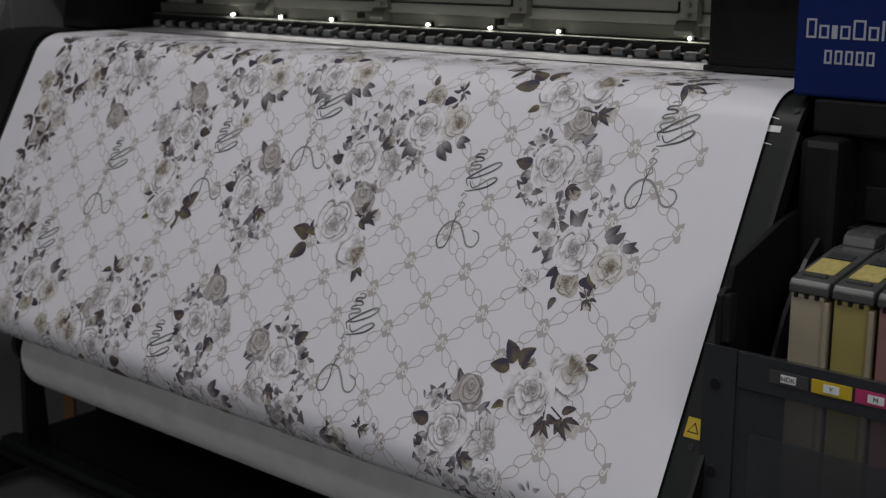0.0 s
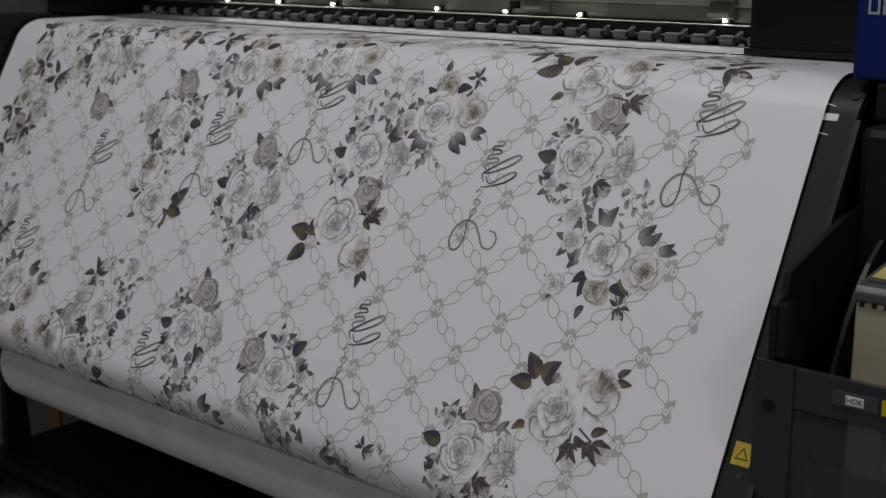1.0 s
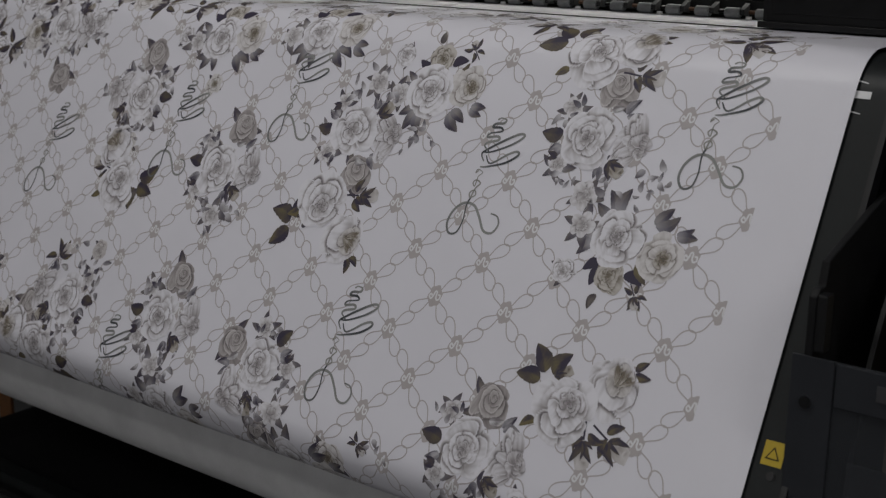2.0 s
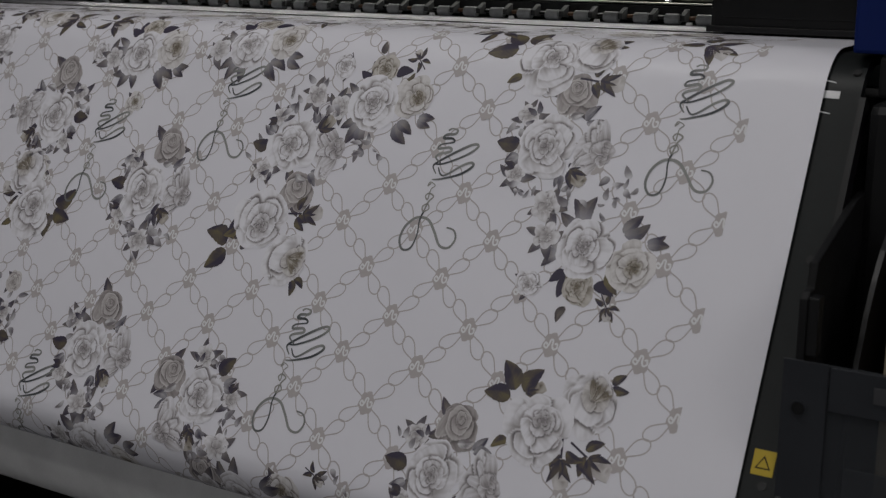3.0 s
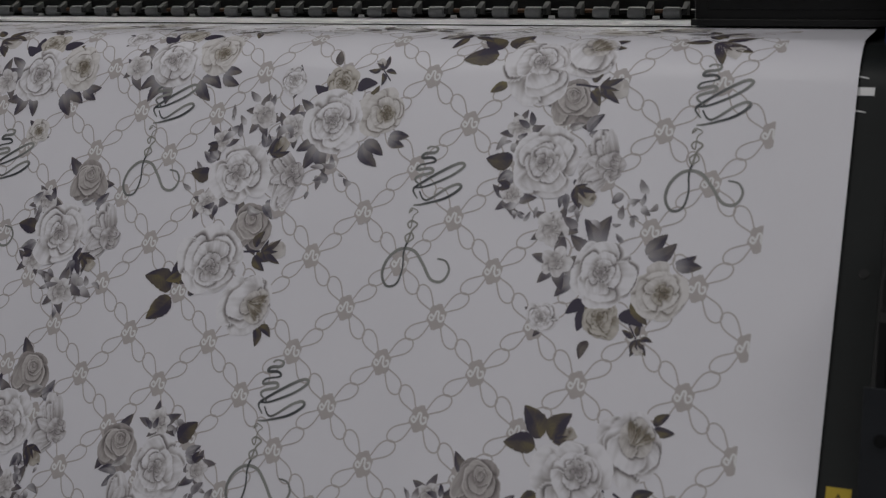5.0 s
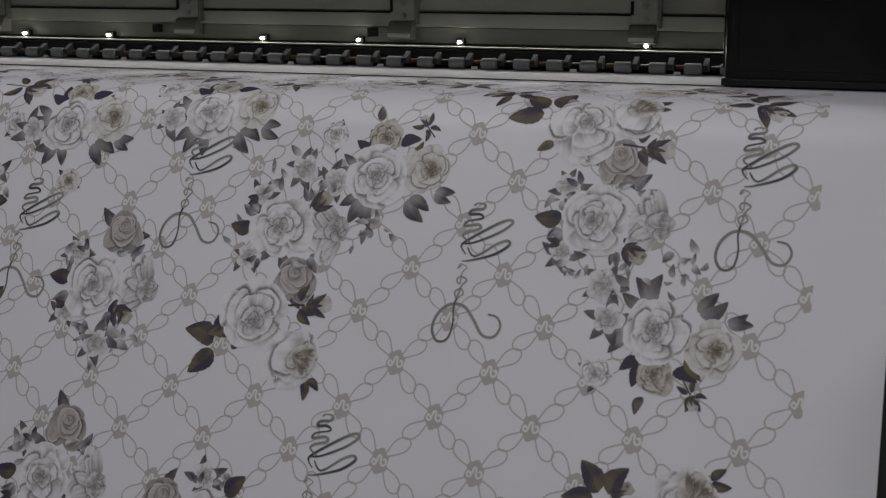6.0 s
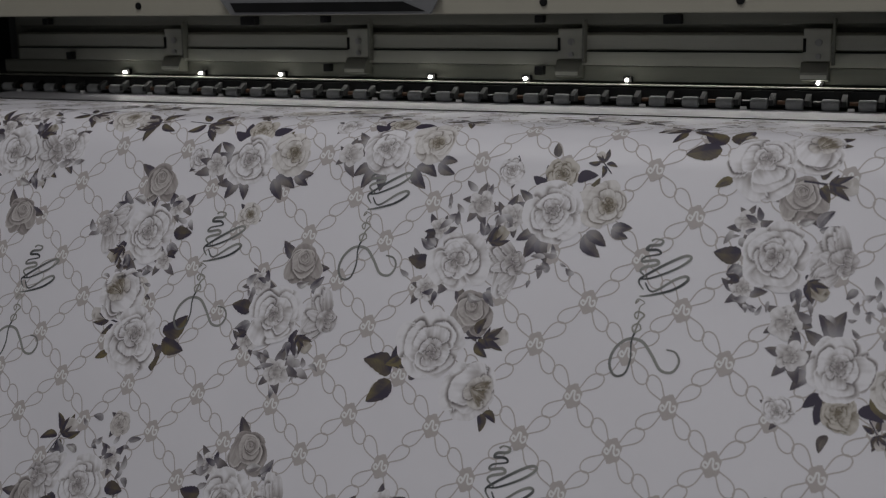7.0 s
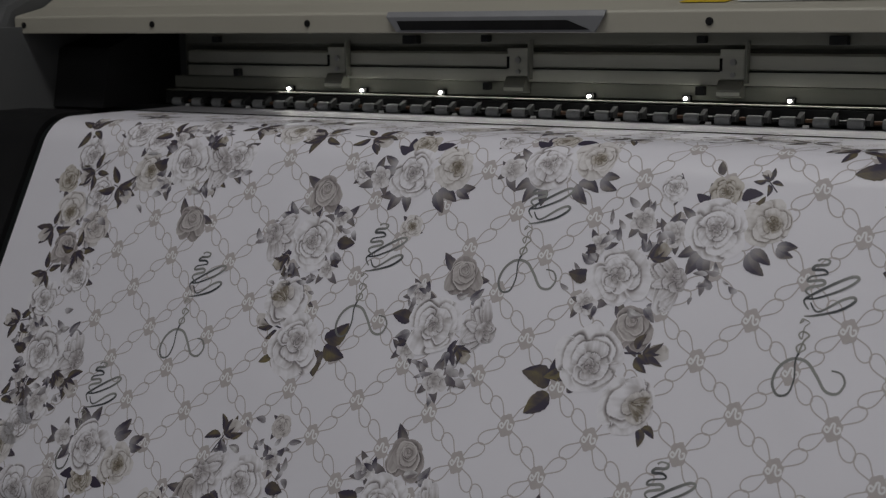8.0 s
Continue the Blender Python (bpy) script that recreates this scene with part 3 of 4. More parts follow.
class Film:
    """Collects flat coloured shapes in print units and lays them on the sheet, each one a hair above the last."""

    def __init__(self, base=LIFT, step=0.000004):
        self.v, self.f, self.c, self.lift, self.step = [], [], [], base, step

    def up(self):
        self.lift += self.step

    def ring_shape(self, rings, centre=None, centre_colour=None):
        """Rings of (points, colours) from the outside in; the last may close on a centre."""
        start = len(self.v)
        n = len(rings[0][0])
        for pts, cols in rings:
            for p, c in zip(pts, cols):
                self.v.append(to_sheet(p[0], p[1], self.lift))
                self.c.append(c)
        for k in range(len(rings) - 1):
            for i in range(n):
                j = (i + 1) % n
                self.f.append((start + k * n + i, start + (k + 1) * n + i, start + (k + 1) * n + j, start + k * n + j))
        if centre:
            self.v.append(to_sheet(centre[0], centre[1], self.lift))
            self.c.append(centre_colour)
            m = len(self.v) - 1
            o = start + (len(rings) - 1) * n
            for i in range(n):
                self.f.append((o + i, m, o + (i + 1) % n))
        self.up()

    def stroke(self, pts, widths, colours, closed=False):
        """A ribbon along a line of points."""
        start, n = len(self.v), len(pts)
        for i, p in enumerate(pts):
            a = pts[(i - 1) % n] if (closed or i) else p
            b = pts[(i + 1) % n] if (closed or i < n - 1) else p
            dx, dy = b[0] - a[0], b[1] - a[1]
            q = math.hypot(dx, dy) or 1
            w = widths[i] if isinstance(widths, list) else widths
            c = colours[i] if isinstance(colours, list) else colours
            for sgn in (1, -1):
                self.v.append(to_sheet(p[0] - dy / q * w / 2 * sgn, p[1] + dx / q * w / 2 * sgn, self.lift))
                self.c.append(c)
        for i in range(n if closed else n - 1):
            j = (i + 1) % n
            self.f.append((start + 2 * i, start + 2 * i + 1, start + 2 * j + 1, start + 2 * j))
        self.up()

    def lay(self, name, label, parent, kind=""):
        me = bpy.data.meshes.new(name)
        me.from_pydata([tuple(p) for p in self.v], [], self.f)
        at = me.color_attributes.new("ink", "FLOAT_COLOR", "POINT")
        at.data.foreach_set("color", [x for c in self.c for x in (*c, 1.0)])
        me.materials.append(INK)
        ob = new(name, me)
        ob.parent = parent
        ob.matrix_parent_inverse = parent.matrix_basis.inverted()
        ob["label"] = label
        if kind:
            ob["kind"] = kind
        return ob


def mix(a, b, t):
    t = max(0.0, min(1.0, t))
    return tuple(x + (y - x) * t for x, y in zip(a, b))


def smooth_line(ctrl, per=7, closed=False):
    """A soft line through control points."""
    out, n = [], len(ctrl)
    for i in range(n if closed else n - 1):
        g = [ctrl[(i + k) % n] if closed else ctrl[max(0, min(n - 1, i + k))] for k in (-1, 0, 1, 2)]
        for s in range(per):
            t = s / per
            out.append(tuple(0.5 * (2 * g[1][a] + (g[2][a] - g[0][a]) * t + (2 * g[0][a] - 5 * g[1][a] + 4 * g[2][a] - g[3][a]) * t * t + (3 * g[1][a] - g[0][a] - 3 * g[2][a] + g[3][a]) * t ** 3) for a in (0, 1)))
    if not closed:
        out.append(ctrl[-1])
    return out


# ink colours
TAUPE = (0.455, 0.42, 0.43)
WHITE_INK = (0.72, 0.72, 0.75)
TONES = {  # deep, middle, light
    "white": ((0.075, 0.064, 0.074), (0.36, 0.335, 0.35), (0.768, 0.759, 0.818)),
    "grey": ((0.080, 0.068, 0.070), (0.34, 0.31, 0.315), (0.60, 0.575, 0.585)),
    "beige": ((0.10, 0.083, 0.070), (0.38, 0.350, 0.345), (0.68, 0.660, 0.675)),
    "olive": ((0.045, 0.036, 0.026), (0.19, 0.160, 0.125), (0.56, 0.53, 0.51)),
}
PLUM, OLIVE, ASH = (0.040, 0.032, 0.060), (0.165, 0.135, 0.065), (0.20, 0.18, 0.195)

# chain lattice ------------------------------------------------------------------------------


def knot(film, u, v):
    """Dark four-lobed knot with a pale double curl."""
    n = 20
    pts = []
    for i in range(n):
        a = 2 * math.pi * i / n
        r = 0.100 * (1 + 0.10 * math.cos(6 * a + 1.57) - 0.06 * math.cos(2 * a)) * (1.06 if math.sin(a) > 0 else 1)
        pts.append((u + r * math.cos(a), v + r * 1.2 * math.sin(a)))
    film.ring_shape([(pts, [TAUPE] * n)], (u, v), TAUPE)
    lift = film.lift
    curl = [(-0.030, 0.006), (-0.048, -0.012), (-0.060, 0.014), (-0.036, 0.032), (-0.019, 0.002), (-0.007, -0.038), (0.012, -0.034), (0.013, 0.012), (0.030, 0.036), (0.055, 0.020), (0.051, -0.012), (0.030, -0.008)]
    film.stroke([(u + x * 1.3, v + y * 1.3) for x, y in smooth_line(curl, 4)], 0.021, WHITE_INK)
    film.lift = lift


def links(film, u, v, su, sv):
    """From a knot to the next one along a diagonal: two long loops that touch."""
    length = math.hypot(0.5, 0.5)
    dx, dy = su * 0.5 / length, sv * 0.5 / length
    w = 0.0140

    def at(l, o, foot, lean=0.11):
        o += lean * (l - foot)
        return (u + dx * l - dy * o, v + dy * l + dx * o)
    for lo, hi in ((0.05, 0.372), (0.657, 0.335)):
        side = []
        for i in range(16):
            t = math.sin(i / 15 * math.pi / 2)
            k = min(t / 0.68, 1.0)
            half = 0.074 * (0.2 + 0.8 * k * k * (3 - 2 * k)) * (math.sqrt(max(1 - ((t - 0.68) / 0.32) ** 2, 0)) if t > 0.68 else 1)
            side.append((lo + (hi - lo) * t, half))
        film.stroke([at(l, h, lo) for l, h in side] + [at(l, -h, lo) for l, h in side[-2::-1]], w, TAUPE)


chain = Film()
for k in range(0, 29):
    for j in range(-4, 12):
        if (k + j) % 2:
            continue
        u, v = -k / 2, j / 2
        chain.lift = LIFT
        if k > 0:
            links(chain, u, v, 1, 1)
            chain.lift = LIFT
            links(chain, u, v, 1, -1)
        chain.lift = LIFT + 0.00009
        knot(chain, u, v)
chain.lay("chain_print", "taupe chain lattice printed on the paper", sheet, "stuff")

# script flourishes -----------------------------------------------------------------------------
SCRIPT = [(0.227, -0.095), (0.326, -0.074), (0.374, 0.02), (0.318, 0.127), (0.196, 0.118), (0.081, -0.033), (-0.037, -0.156), (-0.189, -0.164), (-0.305, -0.054), (-0.339, 0.103), (-0.272, 0.22), (-0.167, 0.194), (-0.128, 0.041), (-0.145, -0.126), (-0.126, -0.228), (-0.068, -0.283), (-0.101, -0.337), (-0.158, -0.298), (-0.129, -0.242), (-0.098, -0.361), (-0.051, -0.429), (-0.118, -0.463), (-0.156, -0.426), (-0.118, -0.387), (-0.111, -0.509), (-0.068, -0.562), (-0.142, -0.595), (-0.163, -0.546), (-0.129, -0.582)]
LOOPS = [[(-0.134, -0.551), (-0.032, -0.568), (0.199, -0.645), (0.341, -0.752), (0.317, -0.797), (0.205, -0.752), (-0.002, -0.611), (-0.095, -0.701)],
         [(-0.154, -0.736), (-0.03, -0.757), (0.212, -0.874), (0.346, -0.987), (0.291, -1.016), (0.133, -0.936), (-0.108, -0.774), (-0.164, -0.708), (-0.103, -0.624)],
         [(-0.095, -0.701), (-0.189, -0.76), (-0.168, -0.809), (-0.018, -0.857), (-0.065, -0.902), (-0.218, -0.876), (-0.206, -0.931), (-0.04, -0.974), (-0.094, -1.018), (-0.221, -1.012), (-0.207, -1.059), (-0.083, -1.08), (-0.077, -1.127), (-0.17, -1.141), (-0.21, -1.112)]]
LOOPS[:2] = [[(x, y - 0.075) for x, y in line] for line in LOOPS[:2]]
LOOPS[2] = [(x * 0.85 + max(-y - 0.76, 0.0) * 0.25, -0.83 + (y + 0.70) * 0.96) for x, y in LOOPS[2]]


def flourish(u, v, size=1.0):
    film = Film(LIFT + 0.0002)
    for n, ctrl in enumerate([SCRIPT] + LOOPS):
        pts = smooth_line(ctrl, 6)
        m = len(pts)
        wid, col = [], []
        for i in range(m):
            k = i / (m - 1)
            wid.append((0.020 + 0.020 * abs(math.sin(k * 7.0 + n)) if n in (0, 3) else 0.018 + 0.020 * math.sin(math.pi * k)) * (0.6 if n == 0 and k > 0.5 else 1))
            col.append(mix((0.05, 0.055, 0.065), (0.27, 0.275, 0.27), 0.5 + 0.5 * math.sin(k * 9 + n * 2)) if not (n == 0 and k > 0.5) else (0.30, 0.295, 0.28))
        film.stroke([(u + x * size, v + y * size) for x, y in pts], [w * 0.82 * size for w in wid], col)
    film.lay("script_print", "dark grey looping flourish printed on the paper", sheet)


for u, v in ((-0.57, 0.56), (-3.33, 1.52), (-4.60, 3.86), (-6.68, 0.77), (-8.74, 1.55), (-11.37, 2.16), (-8.57, 5.03), (-12.55, 3.83), (-1.9, 6.1), (-13.2, 6.0)):
    flourish(u, v)

# roses and leaves -------------------------------------------------------------------------------


def ramp(tone, v):
    """Ink colours for an array of shades, 0 deep to 1 light."""
    deep, mid, light = (np.array(t) for t in tone)
    v = np.clip(v, 0, 1)[..., None]
    return np.where(v < 0.45, deep + (mid - deep) * v / 0.45, mid + (light - mid) * (v - 0.45) / 0.55)


def soft(x, lo, hi):
    t = np.clip((x - lo) / (hi - lo), 0, 1)
    return t * t * (3 - 2 * t)


def bloom(film, u, v, r, petals, turn=0.0, flat=1.0, seg=96, rings=34):
    """A painted flower. petals, the front one first: (x, y, heading, length, width, tone, shade, rim) in radii.
    Each is shaded from its foot to its lip and darkened where a petal in front casts its shadow."""
    ct, st = math.cos(turn), math.sin(turn)
    waves = [[rnd.uniform(0, 6.28) for _ in range(4)] for _ in petals]

    def inside(x, y, p, w):
        dx, dy = x - p[0], y - p[1]
        ca, sa = math.cos(p[2]), math.sin(p[2])
        lx, ly = (dx * ca + dy * sa) / p[3], (dy * ca - dx * sa) / p[4]
        a = np.arctan2(ly, lx)
        edge = 1 + 0.075 * np.sin(2 * a + w[0]) + 0.06 * np.sin(3 * a + w[1]) + 0.03 * np.sin(6 * a + w[2])
        return np.hypot(lx, ly) / edge, lx, ly

    th = np.linspace(0, 2 * math.pi, seg, endpoint=False)
    reach = np.linspace(0.02, 1.7, 90)
    gx, gy = np.outer(np.cos(th), reach), np.outer(np.sin(th), reach)
    hit = np.zeros(gx.shape, bool)
    for p, w in zip(petals, waves):
        hit |= inside(gx, gy, p, w)[0] < 1
    far = np.where(hit, reach, 0.05).max(axis=1)
    rho = np.linspace(1, 0.03, rings) ** 0.85
    x, y = np.outer(rho, far * np.cos(th)), np.outer(rho, far * np.sin(th))
    colour = np.zeros((*x.shape, 3))
    done = np.zeros(x.shape, bool)
    shadow = np.zeros(x.shape)
    last = None
    for p, w in zip(petals, waves):
        q, lx, ly = inside(x, y, p, w)
        k = p[6] * (0.58 + 0.42 * soft(lx, -0.6, 0.5)) + 0.09 * np.sin(ly * 7 + w[3]) * (1 - soft(q, 0.6, 1)) + 0.04 * np.sin(ly * 19 + 5 * lx + w[0])
        k = k * (1 - 0.92 * shadow)
        k = k + (p[7] - k) * soft(q, 0.86, 0.95) * (0.45 + 0.4 * np.sin(np.arctan2(ly, lx) + w[1]))
        k = k - 0.15 * soft(q, 0.94, 1.0) * (0.5 + 0.5 * np.sin(2 * np.arctan2(ly, lx) + w[2]))
        here = (q < 1) & ~done
        tone = ramp(p[5], k)
        colour[here] = tone[here]
        done |= q < 1
        last = tone
        gap = (q - 1) * min(p[3], p[4])
        shadow = np.maximum(shadow, (1 - soft(gap, 0.0, 0.02 + 0.24 * min(p[3], p[4]))) * (0.55 + 0.45 * np.sin(np.arctan2(ly, lx) + w[0])))
    colour[~done] = last[~done]
    pts = [[(u + r * (ct * px - st * py), v + r * flat * (st * px + ct * py)) for px, py in zip(rx, ry)] for rx, ry in zip(x, y)]
    cols = [[tuple(c) for c in row] for row in colour.tolist()]
    n = len(cols[-1])
    film.ring_shape(list(zip(pts, cols)), (u, v), tuple(sum(c[a] for c in cols[-1]) / n for a in (0, 1, 2)))


def whorl(count, dist, length, width, tone, shade, rim, cx=0.0, cy=0.0, start=None, arc=2 * math.pi):
    """A ring of petals round (cx, cy), in uneven order."""
    out = []
    a0 = rnd.uniform(0, 6.28) if start is None else start
    for i in range(count):
        a = a0 + arc * (i + rnd.uniform(-0.18, 0.18)) / count
        d, s = dist * rnd.uniform(0.85, 1.15), rnd.uniform(0.85, 1.15)
        out.append((cx + d * math.cos(a), cy + d * math.sin(a), a, length * s, width * s * rnd.uniform(0.9, 1.15), tone, shade * rnd.uniform(0.88, 1.08), rim))
    rnd.shuffle(out)
    return out


def rose(film, u, v, r, kind="white", turn=0.0, tilt=0.0, heart=None):
    """An open rose: a dark coiled heart, upright inner petals and broad loose outer ones."""
    tone, core = TONES[kind], TONES[heart or kind]
    ox = -0.20 * min(tilt, 1.0)
    p = whorl(3, 0.06, 0.10, 0.06, core, 0.45, 0.95, ox * 1.3, 0)
    p += whorl(3, 0.13, 0.11, 0.15, core, 0.62, 1.0, ox * 1.2, 0)
    p += whorl(3, 0.22, 0.15, 0.25, core, 0.84, 1.05, ox, 0)
    p += whorl(4, 0.35, 0.23, 0.36, tone, 0.96, 1.05, ox * 0.6, 0)
    p += whorl(3, 0.46, 0.34, 0.48, tone, 0.98, 1.05, ox * 0.3, 0)
    p += whorl(5, 0.66, 0.34, 0.50, tone, 1.0, 1.05)
    small = r < 0.22
    bloom(film, u, v, r, p, turn, 1.04, 52 if small else 104, 20 if small else 38)


def full_rose(film, u, v, r, turn=0.0, heart="olive"):
    """A cup-shaped rose seen from the side: folded olive heart at the mouth, wide pale petals below."""
    pale, core = TONES["white"], TONES[heart]
    p = []
    for i in range(6):
        p.append((-0.24 + 0.095 * i, -0.34 + rnd.uniform(-0.05, 0.05), 1.57 + 0.25 * (i - 2.5), 0.25, 0.075, core, 0.62 + 0.22 * (i % 2), 0.85))
    p += whorl(5, 0.30, 0.17, 0.24, TONES["beige"], 0.78, 0.95, 0, -0.30)
    p += [(0.02, 0.14, 1.57, 0.46, 0.60, pale, 0.98, 1.0), (-0.34, 0.02, 2.6, 0.42, 0.46, pale, 0.92, 1.0), (0.36, 0.02, 0.5, 0.42, 0.46, pale, 0.92, 1.0)]
    p += whorl(6, 0.55, 0.36, 0.46, pale, 0.96, 1.0, 0, 0.02)
    bloom(film, u, v, r, p, turn, 1.05)


def side_rose(film, u, v, r, turn=0.0):
    """A rose in profile: narrow fanned petals that sweep back from its face."""
    pale = TONES["white"]
    p = []
    for i in range(5):
        p.append((0.26 + 0.02 * i, -0.24 + 0.12 * i, 0.2, 0.10, 0.075, pale, 0.55 + 0.1 * (i % 2), 0.9))
    p += whorl(4, 0.18, 0.15, 0.22, pale, 0.72, 0.95, 0.24, 0.0)
    for i in range(7):
        a = -1.5 + 0.5 * i
        p.append((0.06 - 0.10 * math.cos(a), 0.50 * math.sin(a), math.atan2(math.sin(a), -0.6), 0.36, 0.16, pale, 0.80, 1.0))
    p += [(-0.16, -0.34, 4.3, 0.52, 0.24, pale, 0.9, 1.0), (-0.18, 0.36, 1.9, 0.52, 0.24, pale, 0.9, 1.0), (-0.26, 0.0, 3.1, 0.30, 0.5, pale, 0.86, 1.0)]
    bloom(film, u, v, r, p, turn, 1.0, 84, 30)


def folded_rose(film, u, v, r, kind="grey", turn=0.0):
    """A half-open rose: a spiral of thin pale rims over broad taupe cup petals."""
    tone = TONES[kind]
    p = []
    for k in range(6):
        q = 0.07 + 0.072 * k
        a = 1.9 * k + turn
        p.append((0.08 + 0.018 * k * math.cos(a), -0.20 + 0.018 * k * math.sin(a) + 0.02 * k, a, q * 1.05, q, tone, 0.56 + 0.03 * k, 1.1))
    p += [(0.06, 0.02, 1.35, 0.50, 0.56, tone, 0.66, 1.1), (-0.36, 0.06, 2.0, 0.58, 0.36, tone, 0.58, 1.05), (0.46, 0.14, 1.2, 0.52, 0.36, tone, 0.54, 1.0)]
    p += [(-0.30, 0.32, 2.2, 0.46, 0.44, tone, 0.42, 0.8), (0.34, 0.42, 0.9, 0.46, 0.46, tone, 0.38, 0.7), (0.0, -0.28, 4.7, 0.42, 0.60, tone, 0.46, 0.8)]
    bloom(film, u, v, r, p, turn, 1.05, 100, 38)


def leaf(film, u, v, length, ang, wide=0.42, dark=PLUM, lit=OLIVE, veins=True, fade=0.0):
    """A pointed toothed leaf, one half in shade, with veins; (u, v) is its stalk end, which may fade out."""
    ca, sa = math.cos(ang), math.sin(ang)
    nk, nh = (15, 9) if veins else (9, 5)
    ph, flip = rnd.uniform(0, 6), rnd.choice((1, -1))
    bend = rnd.uniform(-0.16, 0.16)
    k = np.linspace(0, 1, nk)[:, None]
    h = np.linspace(-1, 1, nh)[None, :]
    half = 0.5 * wide * length * np.sin(math.pi * k ** 0.8) ** 0.75 * (1 + 0.05 * np.sin(k * 33 + ph + 1.2 * np.sign(h))) + 0.0008
    x = k * length - np.abs(h) * 0.06 * length * np.sin(math.pi * k)
    y = h * half + bend * length * np.sin(math.pi * k)
    t = 0.5 + 0.5 * h * flip
    shade = 0.02 + 0.42 * soft(t, 0.42, 0.62) + 0.20 * np.sin(k * 7 + ph) + 0.14 * np.sin(3 * h + 5 * k + ph)
    if veins:
        shade = shade + 0.22 * (np.cos((k - 0.32 * np.abs(h)) * 34) > 0.75) * (0.2 + 0.8 * t) + 0.30 * (np.abs(h) < 0.12)
    tone = np.array(dark) + (np.array(lit) - np.array(dark)) * np.clip(shade, 0, 1.35)[..., None]
    if fade:
        w = (fade * (1 - soft(k, 0.05, 0.75)))[..., None] + 0 * tone
        tone = tone + (np.array(TONES["white"][2]) - tone) * w
    start = len(film.v)
    for i in range(nk):
        for j in range(nh):
            film.v.append(to_sheet(u + x[i, j] * ca - y[i, j] * sa, v + x[i, j] * sa + y[i, j] * ca, film.lift))
            film.c.append(tuple(tone[i, j]))
    for i in range(nk - 1):
        for j in range(nh - 1):
            o = start + i * nh + j
            film.f.append((o, o + 1, o + nh + 1, o + nh))
    film.up()


def leaf_fan(film, u, v, size, angles, dark=PLUM, lit=OLIVE, wide=0.5, fade=0.0):
    for a in angles:
        leaf(film, u + 0.20 * size * math.cos(a), v + 0.20 * size * math.sin(a), size * rnd.uniform(0.74, 0.92), a + rnd.uniform(-0.1, 0.1), wide, dark, lit, size > 0.2, fade)


def bud(film, u, v, size, ang, kind="beige"):
    """A closed bud in its dark sepals."""
    p = [(0.62, 0.05, 0.2, 0.34, 0.20, TONES[kind], 0.8, 1.0), (0.55, -0.12, -0.3, 0.36, 0.20, TONES[kind], 0.7, 1.0), (0.45, 0.0, 0.0, 0.45, 0.30, TONES[kind], 0.62, 0.9)]
    bloom(film, u, v, size, p, ang, 1.0, 36, 12)
    for da, k, w in ((0.55, 0.85, 0.30), (-0.50, 0.80, 0.28), (0.05, 0.62, 0.24), (0.95, 0.45, 0.3), (-1.0, 0.45, 0.3)):
        leaf(film, u, v, size * k, ang + da, w, PLUM, mix(PLUM, OLIVE, 0.8), False)


def smudge_rose(film, u, v, r, turn):
    """A faded half-drawn flower with dark gaps between its petals."""
    for i in range(5):
        leaf(film, u, v, r * rnd.uniform(0.9, 1.5), turn + 1.25 * i + rnd.uniform(-0.3, 0.3), 0.42, mix(PLUM, ASH, rnd.uniform(0.1, 0.6)), mix(ASH, OLIVE, 0.35), False, 0.45)
    tone = ((0.11, 0.098, 0.11), (0.40, 0.375, 0.39), (0.735, 0.725, 0.77))
    p = whorl(3, 0.15, 0.26, 0.30, tone, 0.62, 0.95) + whorl(5, 0.5, 0.42, 0.40, tone, 0.9, 1.0)
    bloom(film, u, v, r * 0.8, p, turn, 1.0, 40, 14)


def scraps(film, u, v, n, spread):
    """Small loose petals and sprigs in faded grey."""
    for _ in range(n):
        a, d = rnd.uniform(0, 6.28), spread * math.sqrt(rnd.random())
        x, y = u + d * math.cos(a), v + d * math.sin(a)
        leaf(film, x, y, rnd.uniform(0.08, 0.19), rnd.uniform(0, 6.28), rnd.uniform(0.3, 0.6), mix(PLUM, ASH, rnd.uniform(0.2, 1)), mix(ASH, WHITE_INK, rnd.uniform(0.1, 0.6)), False, rnd.uniform(0.2, 0.8))


def motif(name, label):
    film = Film(LIFT + 0.00016)
    return film, lambda: film.lay(name, label, sheet)


